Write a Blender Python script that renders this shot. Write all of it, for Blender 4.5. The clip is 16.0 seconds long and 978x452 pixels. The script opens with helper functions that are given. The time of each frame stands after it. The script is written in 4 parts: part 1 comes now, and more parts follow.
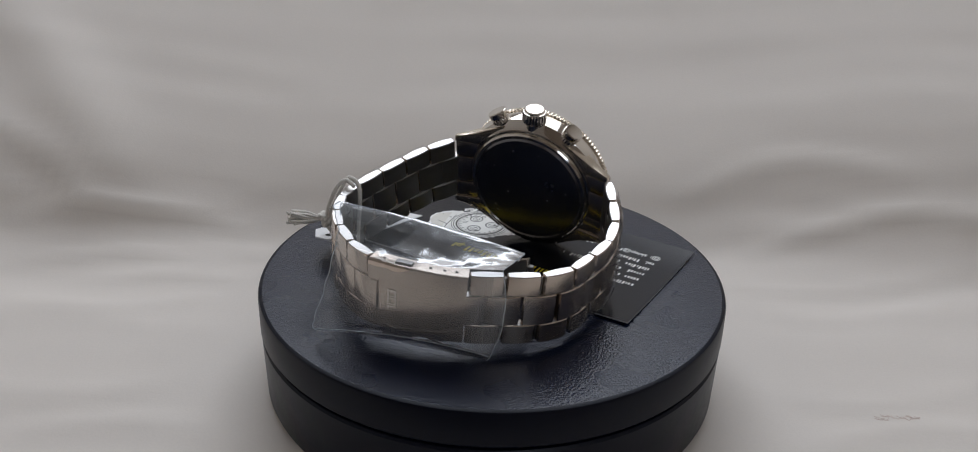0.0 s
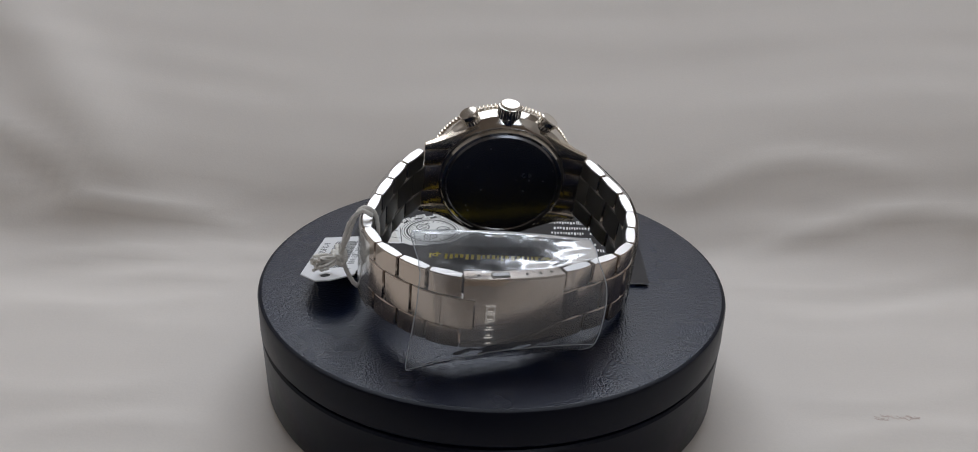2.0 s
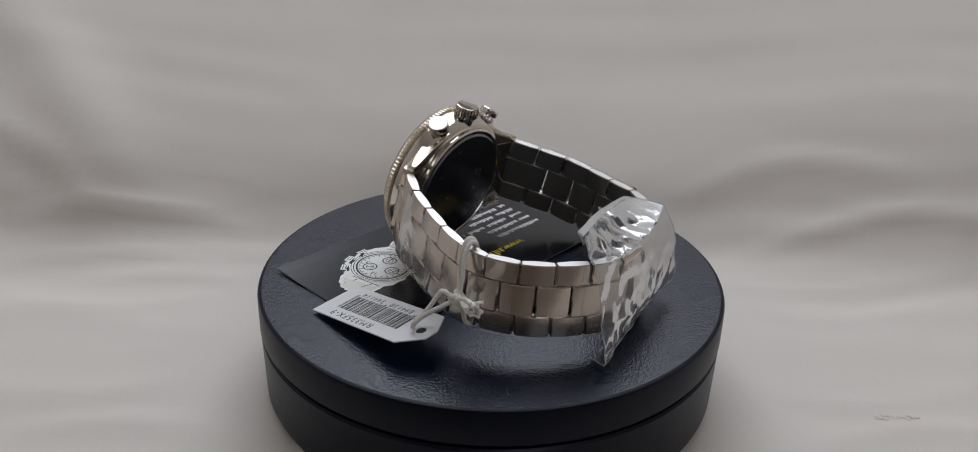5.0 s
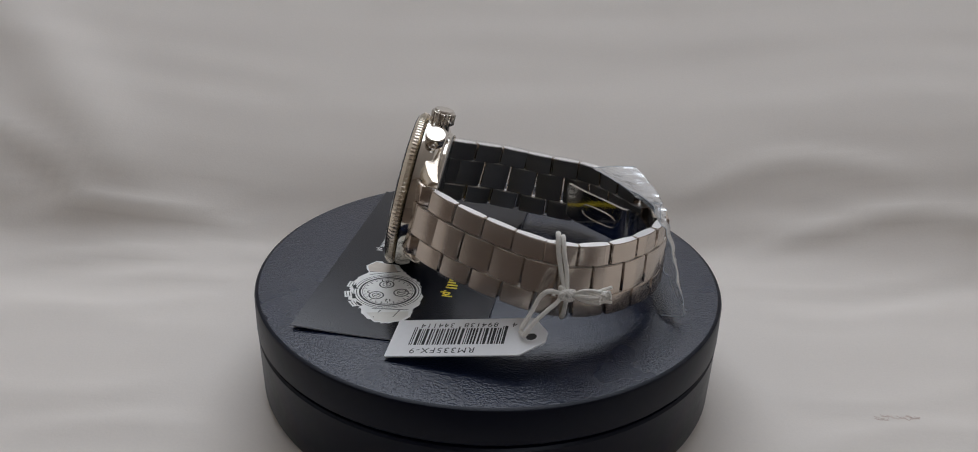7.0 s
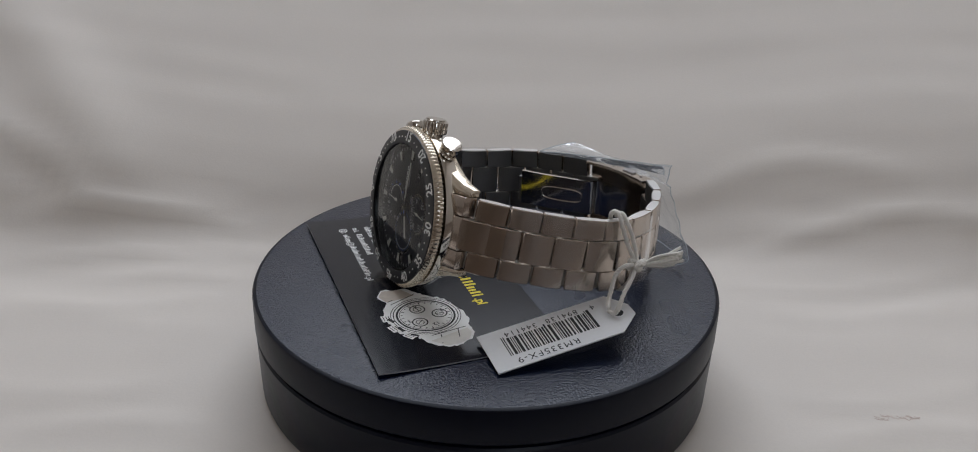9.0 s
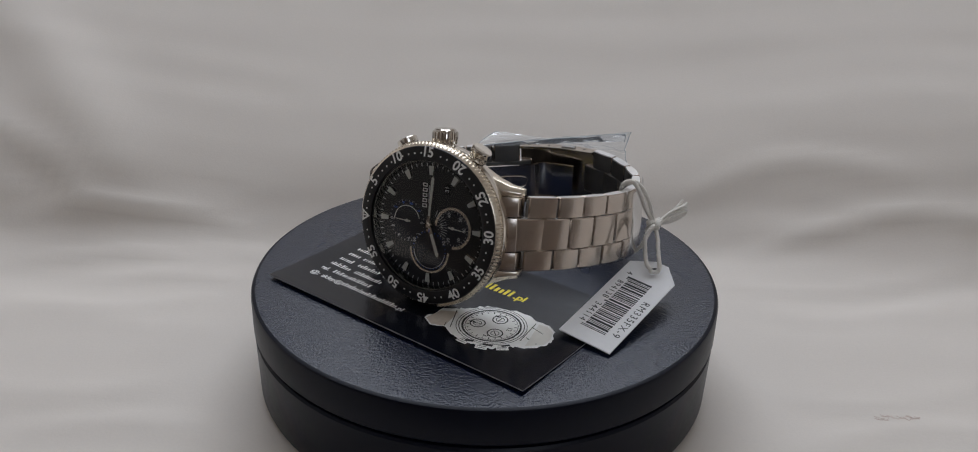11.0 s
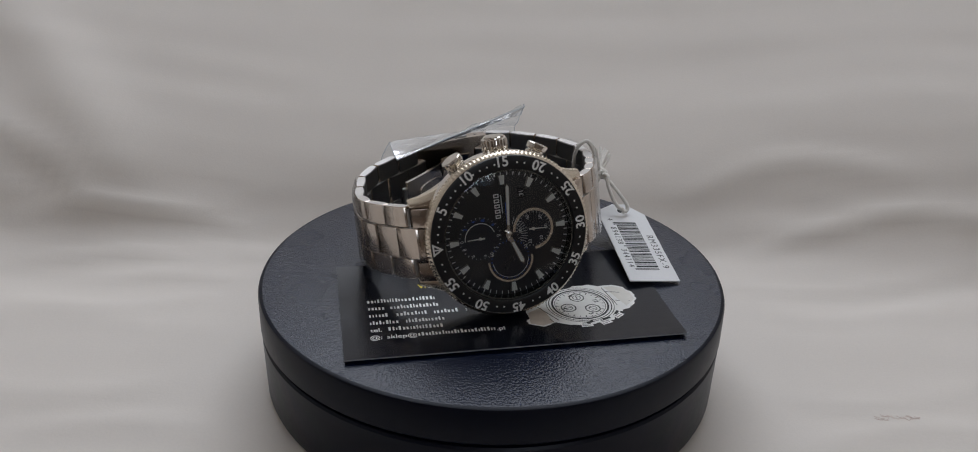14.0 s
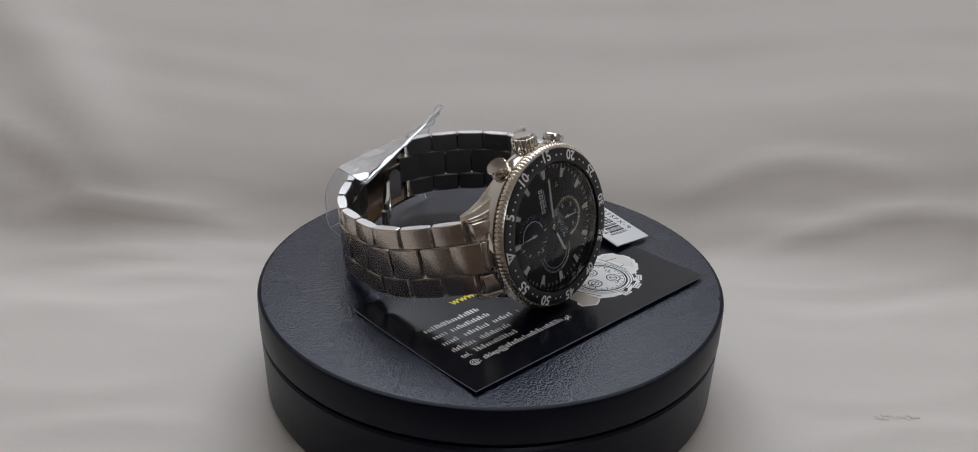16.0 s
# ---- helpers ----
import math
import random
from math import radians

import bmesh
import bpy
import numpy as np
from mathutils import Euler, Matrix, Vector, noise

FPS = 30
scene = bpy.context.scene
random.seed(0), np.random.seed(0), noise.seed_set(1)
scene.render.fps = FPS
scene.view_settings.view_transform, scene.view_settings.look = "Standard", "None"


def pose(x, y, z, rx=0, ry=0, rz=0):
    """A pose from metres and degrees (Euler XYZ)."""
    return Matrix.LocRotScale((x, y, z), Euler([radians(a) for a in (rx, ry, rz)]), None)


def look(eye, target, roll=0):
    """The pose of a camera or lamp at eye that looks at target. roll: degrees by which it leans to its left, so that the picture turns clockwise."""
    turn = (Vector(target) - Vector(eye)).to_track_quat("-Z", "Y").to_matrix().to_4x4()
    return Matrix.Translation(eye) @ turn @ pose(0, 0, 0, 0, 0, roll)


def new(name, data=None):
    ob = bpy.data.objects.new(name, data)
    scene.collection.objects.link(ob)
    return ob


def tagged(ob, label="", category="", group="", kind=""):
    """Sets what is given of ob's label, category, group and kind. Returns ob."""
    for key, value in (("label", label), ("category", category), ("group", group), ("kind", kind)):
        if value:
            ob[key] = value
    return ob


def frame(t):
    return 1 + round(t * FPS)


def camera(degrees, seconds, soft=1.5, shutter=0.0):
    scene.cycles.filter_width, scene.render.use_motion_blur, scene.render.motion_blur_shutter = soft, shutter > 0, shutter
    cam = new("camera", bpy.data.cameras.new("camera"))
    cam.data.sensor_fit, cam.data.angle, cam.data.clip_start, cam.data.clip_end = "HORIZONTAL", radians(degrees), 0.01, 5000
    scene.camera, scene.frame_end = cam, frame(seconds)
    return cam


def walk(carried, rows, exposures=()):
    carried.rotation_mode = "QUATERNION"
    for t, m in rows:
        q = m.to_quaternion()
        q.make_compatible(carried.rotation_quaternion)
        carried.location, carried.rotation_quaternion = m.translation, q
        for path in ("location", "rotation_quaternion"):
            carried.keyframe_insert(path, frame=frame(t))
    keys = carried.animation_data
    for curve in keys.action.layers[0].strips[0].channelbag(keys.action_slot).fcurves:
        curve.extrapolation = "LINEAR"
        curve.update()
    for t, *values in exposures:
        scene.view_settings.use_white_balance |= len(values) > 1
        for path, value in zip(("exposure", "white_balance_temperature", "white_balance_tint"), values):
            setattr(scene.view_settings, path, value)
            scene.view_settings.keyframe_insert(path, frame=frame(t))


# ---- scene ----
MM = 0.001
cam = camera(54.752, 16.0, soft=1.0)
EYE = (0.00000, -0.24805, 0.13356)
VIEW = look(EYE, (0.00050, 0.65367, -0.29876), 1.616)
walk(cam, [(0.0, VIEW), (16.0, VIEW)])

# the turntable: seconds, degrees, drift of its axle in mm
SPIN = [(0, -201.43, 1.58, -1.57), (1, -186.65, 1.45, -1.58), (2, -171.55, 1.46, -1.32), (3, -156.38, 1.37, -0.97), (4, -140.54, 1.47, -0.60), (6.3, -101.72, 0.79, 0.03), (7, -90.40, 0.45, 0.24), (8, -74.75, 0.14, 0.42), (9, -58.91, -0.18, 0.25), (9.2, -55.71, -0.22, 0.22), (11.3, -22.22, -0.53, 0.20), (12, -11.04, 0.08, 0.39), (12.5, -3.06, 0.64, 0.69), (13, 4.93, 1.24, 1.01), (13.5, 12.87, 1.44, 1.13), (14, 20.78, 1.38, 1.11), (15, 36.59, 1.27, 1.02), (16, 52.47, 1.18, 0.94)]

# ---- light: daylight inferred from behind and above the cloth, through an unseen roof window ----
world = bpy.data.worlds.new("world")
scene.world = world
world.use_nodes = True
sky = world.node_tree.nodes.new("ShaderNodeTexSky")
sky.sky_type, sky.sun_disc = "NISHITA", False
sky.sun_elevation, sky.sun_rotation = radians(40), radians(200)
world.node_tree.links.new(sky.outputs[0], world.node_tree.nodes["Background"].inputs[0])
world.node_tree.nodes["Background"].inputs[1].default_value = 0.1


def area_lamp(name, m, w, h, power, colour):
    d = bpy.data.lights.new(name, "AREA")
    d.shape, d.size, d.size_y, d.energy, d.color = "RECTANGLE", w, h, power, colour
    ob = new(name, d)
    ob.matrix_world = m
    return ob


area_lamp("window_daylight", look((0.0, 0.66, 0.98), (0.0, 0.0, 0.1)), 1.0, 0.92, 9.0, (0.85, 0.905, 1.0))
# added front fill, no known window: lifts the dial and the upper cloth
area_lamp("front_fill_lamp", look((0.48, -1.49, 0.85), (0.0, 0.0, 0.1)), 0.6, 0.56, 2.2, (0.84, 0.91, 1.0))
scene.view_settings.exposure = 0.0


# ---- materials ----
def material(name):
    m = bpy.data.materials.new(name)
    m.use_nodes = True
    nt = m.node_tree
    return m, nt, nt.nodes["Principled BSDF"]


def node(nt, kind, **inputs):
    n = nt.nodes.new(kind)
    for k, v in inputs.items():
        n.inputs[k.replace("_", " ")].default_value = v
    return n


def surface(name, colour, rough=0.5, metal=0.0, scale=800.0, vary=0.15, bump=0.0, stretch=(1, 1, 1), spec=0.5, fine=6.0, rvar=0.1):
    """Two scales of noise over a base colour, with a fine relief. Scale is in waves per metre."""
    m, nt, b = material(name)
    co = nt.nodes.new("ShaderNodeTexCoord")
    mp = node(nt, "ShaderNodeMapping")
    mp.inputs["Scale"].default_value = stretch
    nt.links.new(co.outputs["Object"], mp.inputs["Vector"])
    big = node(nt, "ShaderNodeTexNoise", Scale=scale / fine, Detail=4.0)
    small = node(nt, "ShaderNodeTexNoise", Scale=scale, Detail=3.0)
    for n in (big, small):
        nt.links.new(mp.outputs[0], n.inputs["Vector"])
    mix = nt.nodes.new("ShaderNodeMix")
    mix.data_type = "FLOAT"
    mix.inputs[0].default_value = 0.5
    nt.links.new(big.outputs[0], mix.inputs[2])
    nt.links.new(small.outputs[0], mix.inputs[3])
    ramp = nt.nodes.new("ShaderNodeValToRGB")
    lo, hi = [max(0.0, v * (1 - vary)) for v in colour], [min(1.0, v * (1 + vary)) for v in colour]
    ramp.color_ramp.elements[0].position, ramp.color_ramp.elements[1].position = 0.3, 0.7
    ramp.color_ramp.elements[0].color, ramp.color_ramp.elements[1].color = (*lo, 1), (*hi, 1)
    nt.links.new(mix.outputs[0], ramp.inputs[0])
    nt.links.new(ramp.outputs[0], b.inputs["Base Color"])
    rr = node(nt, "ShaderNodeMapRange")
    rr.inputs["To Min"].default_value, rr.inputs["To Max"].default_value = max(0.02, rough - rvar), min(1.0, rough + rvar)
    nt.links.new(mix.outputs[0], rr.inputs["Value"])
    nt.links.new(rr.outputs[0], b.inputs["Roughness"])
    b.inputs["Metallic"].default_value = metal
    b.inputs["Specular IOR Level"].default_value = spec
    if bump:
        bp = node(nt, "ShaderNodeBump", Strength=1.0, Distance=bump)
        nt.links.new(small.outputs[0], bp.inputs["Height"])
        nt.links.new(bp.outputs[0], b.inputs["Normal"])
    return m


def thin_clear(name, tint, gloss, rough, bump=0.0, haze=0.0):
    """A thin clear sheet: light goes straight through, and the surface shines more at a glancing angle."""
    m, nt, b = material(name)
    nt.nodes.remove(b)
    out = nt.nodes["Material Output"]
    clear = nt.nodes.new("ShaderNodeBsdfTransparent")
    clear.inputs[0].default_value = (*tint, 1)
    shine = node(nt, "ShaderNodeBsdfGlossy", Roughness=rough)
    fres = node(nt, "ShaderNodeFresnel", IOR=gloss)
    mix = nt.nodes.new("ShaderNodeMixShader")
    nt.links.new(fres.outputs[0], mix.inputs[0])
    nt.links.new(clear.outputs[0], mix.inputs[1])
    nt.links.new(shine.outputs[0], mix.inputs[2])
    last = mix
    if haze:
        soft = nt.nodes.new("ShaderNodeBsdfTranslucent")
        diff = nt.nodes.new("ShaderNodeBsdfDiffuse")
        diff.inputs[0].default_value = soft.inputs[0].default_value = (0.85, 0.88, 0.9, 1)
        both = nt.nodes.new("ShaderNodeMixShader")
        both.inputs[0].default_value = 0.5
        nt.links.new(soft.outputs[0], both.inputs[1])
        nt.links.new(diff.outputs[0], both.inputs[2])
        last = nt.nodes.new("ShaderNodeMixShader")
        last.inputs[0].default_value = haze
        nt.links.new(mix.outputs[0], last.inputs[1])
        nt.links.new(both.outputs[0], last.inputs[2])
    nt.links.new(last.outputs[0], out.inputs[0])
    if bump:
        co = nt.nodes.new("ShaderNodeTexCoord")
        nz = node(nt, "ShaderNodeTexNoise", Scale=90.0, Detail=2.0, Distortion=0.4)
        nt.links.new(co.outputs["Object"], nz.inputs["Vector"])
        bp = node(nt, "ShaderNodeBump", Strength=1.0, Distance=bump)
        nt.links.new(nz.outputs[0], bp.inputs["Height"])
        nt.links.new(bp.outputs[0], shine.inputs["Normal"])
        nt.links.new(bp.outputs[0], fres.inputs["Normal"])
    return m


def grained(name, colour, rough, scale, relief, spec):
    """Moulded plastic with fine rounded pebbles, worn a little smoother in soft patches."""
    m, nt, b = material(name)
    co = nt.nodes.new("ShaderNodeTexCoord")
    cells = node(nt, "ShaderNodeTexVoronoi", Scale=scale)
    cells.feature = "SMOOTH_F1"
    wear = node(nt, "ShaderNodeTexNoise", Scale=45.0, Detail=3.0)
    for n in (cells, wear):
        nt.links.new(co.outputs["Object"], n.inputs["Vector"])
    rr = node(nt, "ShaderNodeMapRange")
    rr.inputs["To Min"].default_value, rr.inputs["To Max"].default_value = rough - 0.04, rough + 0.05
    nt.links.new(wear.outputs[0], rr.inputs["Value"])
    nt.links.new(rr.outputs[0], b.inputs["Roughness"])
    bp = node(nt, "ShaderNodeBump", Strength=1.0, Distance=relief)
    bp.invert = True
    nt.links.new(cells.outputs["Distance"], bp.inputs["Height"])
    nt.links.new(bp.outputs[0], b.inputs["Normal"])
    b.inputs["Base Color"].default_value = (*colour, 1)
    b.inputs["Specular IOR Level"].default_value = spec
    return m


CLOTH = surface("off_white_cloth", (0.752, 0.698, 0.638), 0.9, scale=1400, vary=0.025, bump=0.00004, fine=60, spec=0.1)
# wall tones of the unseen room, picked for their bounce and reflections
WALL = surface("pale_wall_paint", (0.66, 0.61, 0.56), 0.8, scale=40, vary=0.05, bump=0.0005)
DARK_WALL = surface("brown_wall_paint", (0.30, 0.24, 0.19), 0.7, scale=40, vary=0.1, bump=0.0005)
# unseen floor, added dark past the cloth's edge to darken the steel's reflections
FLOOR = surface("unseen_dark_floor", (0.14, 0.10, 0.075), 0.5, scale=60, vary=0.25, bump=0.0003, stretch=(0.15, 1, 1))
PLASTIC = surface("matt_black_plastic", (0.0035, 0.005, 0.012), 0.36, scale=2500, vary=0.15, bump=0.000004, spec=0.18)
GRAINED = grained("grained_black_plastic", (0.003, 0.0068, 0.024), 0.26, 1900.0, 0.00013, 0.38)
GAP = surface("dark_gap", (0.004, 0.004, 0.004), 0.9, scale=500)
BRUSHED = surface("brushed_steel", (0.57, 0.495, 0.43), 0.2, 1.0, scale=5000, vary=0.06, bump=0.0000005, stretch=(0.03, 1, 1), rvar=0.06)
POLISHED = surface("polished_steel", (0.70, 0.66, 0.60), 0.09, 1.0, scale=300, vary=0.03, rvar=0.03)
SATIN = surface("satin_steel", (0.78, 0.70, 0.58), 0.26, 1.0, scale=3000, vary=0.06, rvar=0.05)
# polished link sides, coloured paler and left rougher so the edges look lit
LINK_SIDE = surface("brightened_link_side", (0.72, 0.70, 0.68), 0.36, 1.0, scale=2000, vary=0.04, rvar=0.05)
DARK_STEEL = surface("dark_satin_steel", (0.32, 0.31, 0.30), 0.3, 1.0, scale=4000, vary=0.08, bump=0.000002)
INSERT = surface("black_bezel_insert", (0.006, 0.006, 0.007), 0.3, scale=600, vary=0.2)
DIAL = surface("black_dial_lacquer", (0.007, 0.007, 0.008), 0.35, scale=900, vary=0.2)
PRINT = surface("white_print", (0.86, 0.86, 0.83), 0.6, scale=900, vary=0.05)
GREYPRINT = surface("grey_print", (0.60, 0.60, 0.60), 0.6, scale=900, vary=0.08)
LUME = surface("lume_paint", (0.72, 0.72, 0.66), 0.6, scale=900, vary=0.08)
BLUE = surface("blue_print", (0.05, 0.15, 0.65), 0.4, scale=900, vary=0.1)
YELLOW = surface("yellow_print", (0.85, 0.68, 0.02), 0.6, scale=900, vary=0.06)
CARD = surface("black_glossy_card", (0.004, 0.005, 0.010), 0.19, scale=700, vary=0.2, rvar=0.03, spec=0.38)
CARD_EDGE = surface("card_core", (0.36, 0.36, 0.37), 0.8, scale=900, vary=0.1)
PAPER = surface("white_tag_board", (0.80, 0.80, 0.80), 0.7, scale=900, vary=0.03, bump=0.00002)
INK = surface("black_ink", (0.02, 0.02, 0.02), 0.7, scale=900, vary=0.2)
STRING = surface("white_cotton_string", (0.82, 0.79, 0.73), 0.9, scale=1600, vary=0.12, bump=0.0002)
SUBDIAL = surface("dark_blue_black_subdial", (0.006, 0.008, 0.016), 0.3, scale=900, vary=0.2)
CREAM = surface("pale_ring_print", (0.74, 0.72, 0.66), 0.5, scale=900, vary=0.06)
# inner link faces: darker and rougher than the brushed outer ones
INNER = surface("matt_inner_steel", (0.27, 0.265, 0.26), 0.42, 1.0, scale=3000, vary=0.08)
REHAUT = surface("dark_dial_flange", (0.16, 0.17, 0.16), 0.2, 1.0, scale=900, vary=0.1)
# case back steel: the dark plate it would mirror is put into the colour
BACK = surface("reflection_darkened_steel", (0.24, 0.24, 0.25), 0.26, 1.0, scale=900, vary=0.06, rvar=0.05)
GLASS = thin_clear("watch_glass", (0.97, 0.98, 0.98), 1.48, 0.03)
FILM = thin_clear("clear_plastic_film", (0.94, 0.955, 0.97), 1.2, 0.18, bump=0.00006, haze=0.17)

TAN = surface("tan_print", (0.62, 0.55, 0.47), 0.6, scale=900, vary=0.12)
REDDISH_MARKS = surface("reddish_mark", (0.62, 0.46, 0.40), 0.9, scale=900, vary=0.3)
FILM_WRAP = thin_clear("clinging_film", (0.97, 0.975, 0.98), 1.1, 0.2, bump=0.00002, haze=0.05)
FILM_FLAP = thin_clear("creased_plastic_film", (0.93, 0.945, 0.96), 1.18, 0.2, bump=0.00005, haze=0.2)
FILM_EDGE = thin_clear("film_edge", (0.8, 0.83, 0.86), 1.5, 0.15, haze=0.45)


# ---- mesh helpers ----
def part(name, bm, mat, parent, label=""):
    me = bpy.data.meshes.new(name)
    bm.normal_update()
    bm.to_mesh(me)
    bm.free()
    me.materials.append(mat)
    ob = new(name, me)
    ob.parent = parent
    return tagged(ob, label)


def shaded(ob, angle=35):
    """Smooth faces with sharp edges past an angle."""
    me = ob.data
    for p in me.polygons:
        p.use_smooth = True
    me.set_sharp_from_angle(angle=radians(angle))
    return ob


def lathe(profile, n=128, bm=None, m=None):
    """A solid of revolution about z from (radius, z) rows."""
    bm = bm or bmesh.new()
    rings = []
    for r, z in profile:
        if r < 1e-7:
            rings.append([bm.verts.new((0, 0, z))])
        else:
            rings.append([bm.verts.new((r * math.cos(2 * math.pi * k / n), r * math.sin(2 * math.pi * k / n), z)) for k in range(n)])
    for a, b in zip(rings, rings[1:]):
        for k in range(n):
            q = [a[k % len(a)], a[(k + 1) % len(a)], b[(k + 1) % len(b)], b[k % len(b)]]
            u = list(dict.fromkeys(q))
            if len(u) > 2:
                bm.faces.new(u)
    bmesh.ops.recalc_face_normals(bm, faces=bm.faces)
    if m is not None:
        bmesh.ops.transform(bm, matrix=m, verts=bm.verts)
    return bm


def box(bm, sx, sy, sz, m=None, bevel=0.0, seg=2):
    """A box of that size round the origin, with rounded edges, added to bm."""
    tmp = bmesh.new()
    bmesh.ops.create_cube(tmp, size=1.0)
    bmesh.ops.scale(tmp, vec=(sx, sy, sz), verts=tmp.verts)
    if bevel:
        bmesh.ops.bevel(tmp, geom=tmp.edges[:], offset=bevel, segments=seg, affect="EDGES", profile=0.5)
    if m is not None:
        bmesh.ops.transform(tmp, matrix=m, verts=tmp.verts)
    me = bpy.data.meshes.new("tmp")
    tmp.to_mesh(me)
    tmp.free()
    bm.from_mesh(me)
    bpy.data.meshes.remove(me)
    return bm


def prism(bm, outline, z0, z1):
    """An upright solid over a flat outline of (x, y) corners."""
    lo = [bm.verts.new((x, y, z0)) for x, y in outline]
    hi = [bm.verts.new((x, y, z1)) for x, y in outline]
    n = len(outline)
    bm.faces.new(lo[::-1])
    bm.faces.new(hi)
    for k in range(n):
        bm.faces.new((lo[k], lo[(k + 1) % n], hi[(k + 1) % n], hi[k]))
    return bm


def arc_band(bm, r0, r1, a0, a1, z0, z1, cx=0.0, cy=0.0, n=48):
    """A flat curved band between two radii and two angles in degrees."""
    ring = []
    for k in range(n + 1):
        a = radians(a0 + (a1 - a0) * k / n)
        ring.append([bm.verts.new((cx + r * math.cos(a), cy + r * math.sin(a), z)) for r, z in ((r0, z0), (r1, z0), (r1, z1), (r0, z1))])
    for a, b in zip(ring, ring[1:]):
        for k in range(4):
            bm.faces.new((a[k], a[(k + 1) % 4], b[(k + 1) % 4], b[k]))
    bm.faces.new(ring[0][::-1])
    bm.faces.new(ring[-1])
    bmesh.ops.recalc_face_normals(bm, faces=bm.faces)
    return bm


def tube(bm, points, radius, sides=8):
    """A round cord along points; radius may be one number or one for each point."""
    pts = [Vector(p) for p in points]
    rad = [radius] * len(pts) if isinstance(radius, float) else radius
    up, rings = Vector((0, 0, 1)), []
    for i, p in enumerate(pts):
        t = (pts[min(i + 1, len(pts) - 1)] - pts[max(i - 1, 0)]).normalized()
        s = t.cross(up)
        s = t.cross(Vector((1, 0, 0))) if s.length < 1e-3 else s
        s.normalize()
        u = s.cross(t).normalized()
        up = u
        rings.append([bm.verts.new(p + rad[i] * (math.cos(2 * math.pi * k / sides) * s + math.sin(2 * math.pi * k / sides) * u)) for k in range(sides)])
    for a, b in zip(rings, rings[1:]):
        for k in range(sides):
            bm.faces.new((a[k], a[(k + 1) % sides], b[(k + 1) % sides], b[k]))
    bm.faces.new(rings[0][::-1])
    bm.faces.new(rings[-1])
    bmesh.ops.recalc_face_normals(bm, faces=bm.faces)
    return bm


def spline(points, per=8):
    """A smooth curve through points."""
    p = [Vector(q) for q in points]
    out = []
    for i in range(len(p) - 1):
        a, b, c, d = p[max(i - 1, 0)], p[i], p[i + 1], p[min(i + 2, len(p) - 1)]
        for k in range(per):
            t = k / per
            out.append(0.5 * ((2 * b) + (c - a) * t + (2 * a - 5 * b + 4 * c - d) * t * t + (3 * b - a - 3 * c + d) * t ** 3))
    return out + [p[-1]]


def lettering(text, size, depth, align="CENTER", bold=0.0, space=1.0):
    """A bmesh of text in the built-in font, lying in the xy plane."""
    cu = bpy.data.curves.new("text", "FONT")
    cu.body, cu.size, cu.extrude, cu.align_x, cu.align_y = text, size, depth / 2, align, "CENTER"
    cu.offset, cu.space_character = size * bold, space
    ob = new("text", cu)
    dg = bpy.context.evaluated_depsgraph_get()
    me = bpy.data.meshes.new_from_object(ob.evaluated_get(dg))
    bm = bmesh.new()
    bm.from_mesh(me)
    bpy.data.objects.remove(ob)
    bpy.data.curves.remove(cu)
    bpy.data.meshes.remove(me)
    return bm


def moved(bm, m):
    bmesh.ops.transform(bm, matrix=m, verts=bm.verts)
    return bm


MOVERS = []


def rides(ob, base):
    """ob stands on the turntable at the pose base, given for the turntable at zero degrees."""
    ob.matrix_world = base
    MOVERS.append((ob, base))
    return ob


# ---- the room and the cloth ----
GROUND = -33.2 * MM


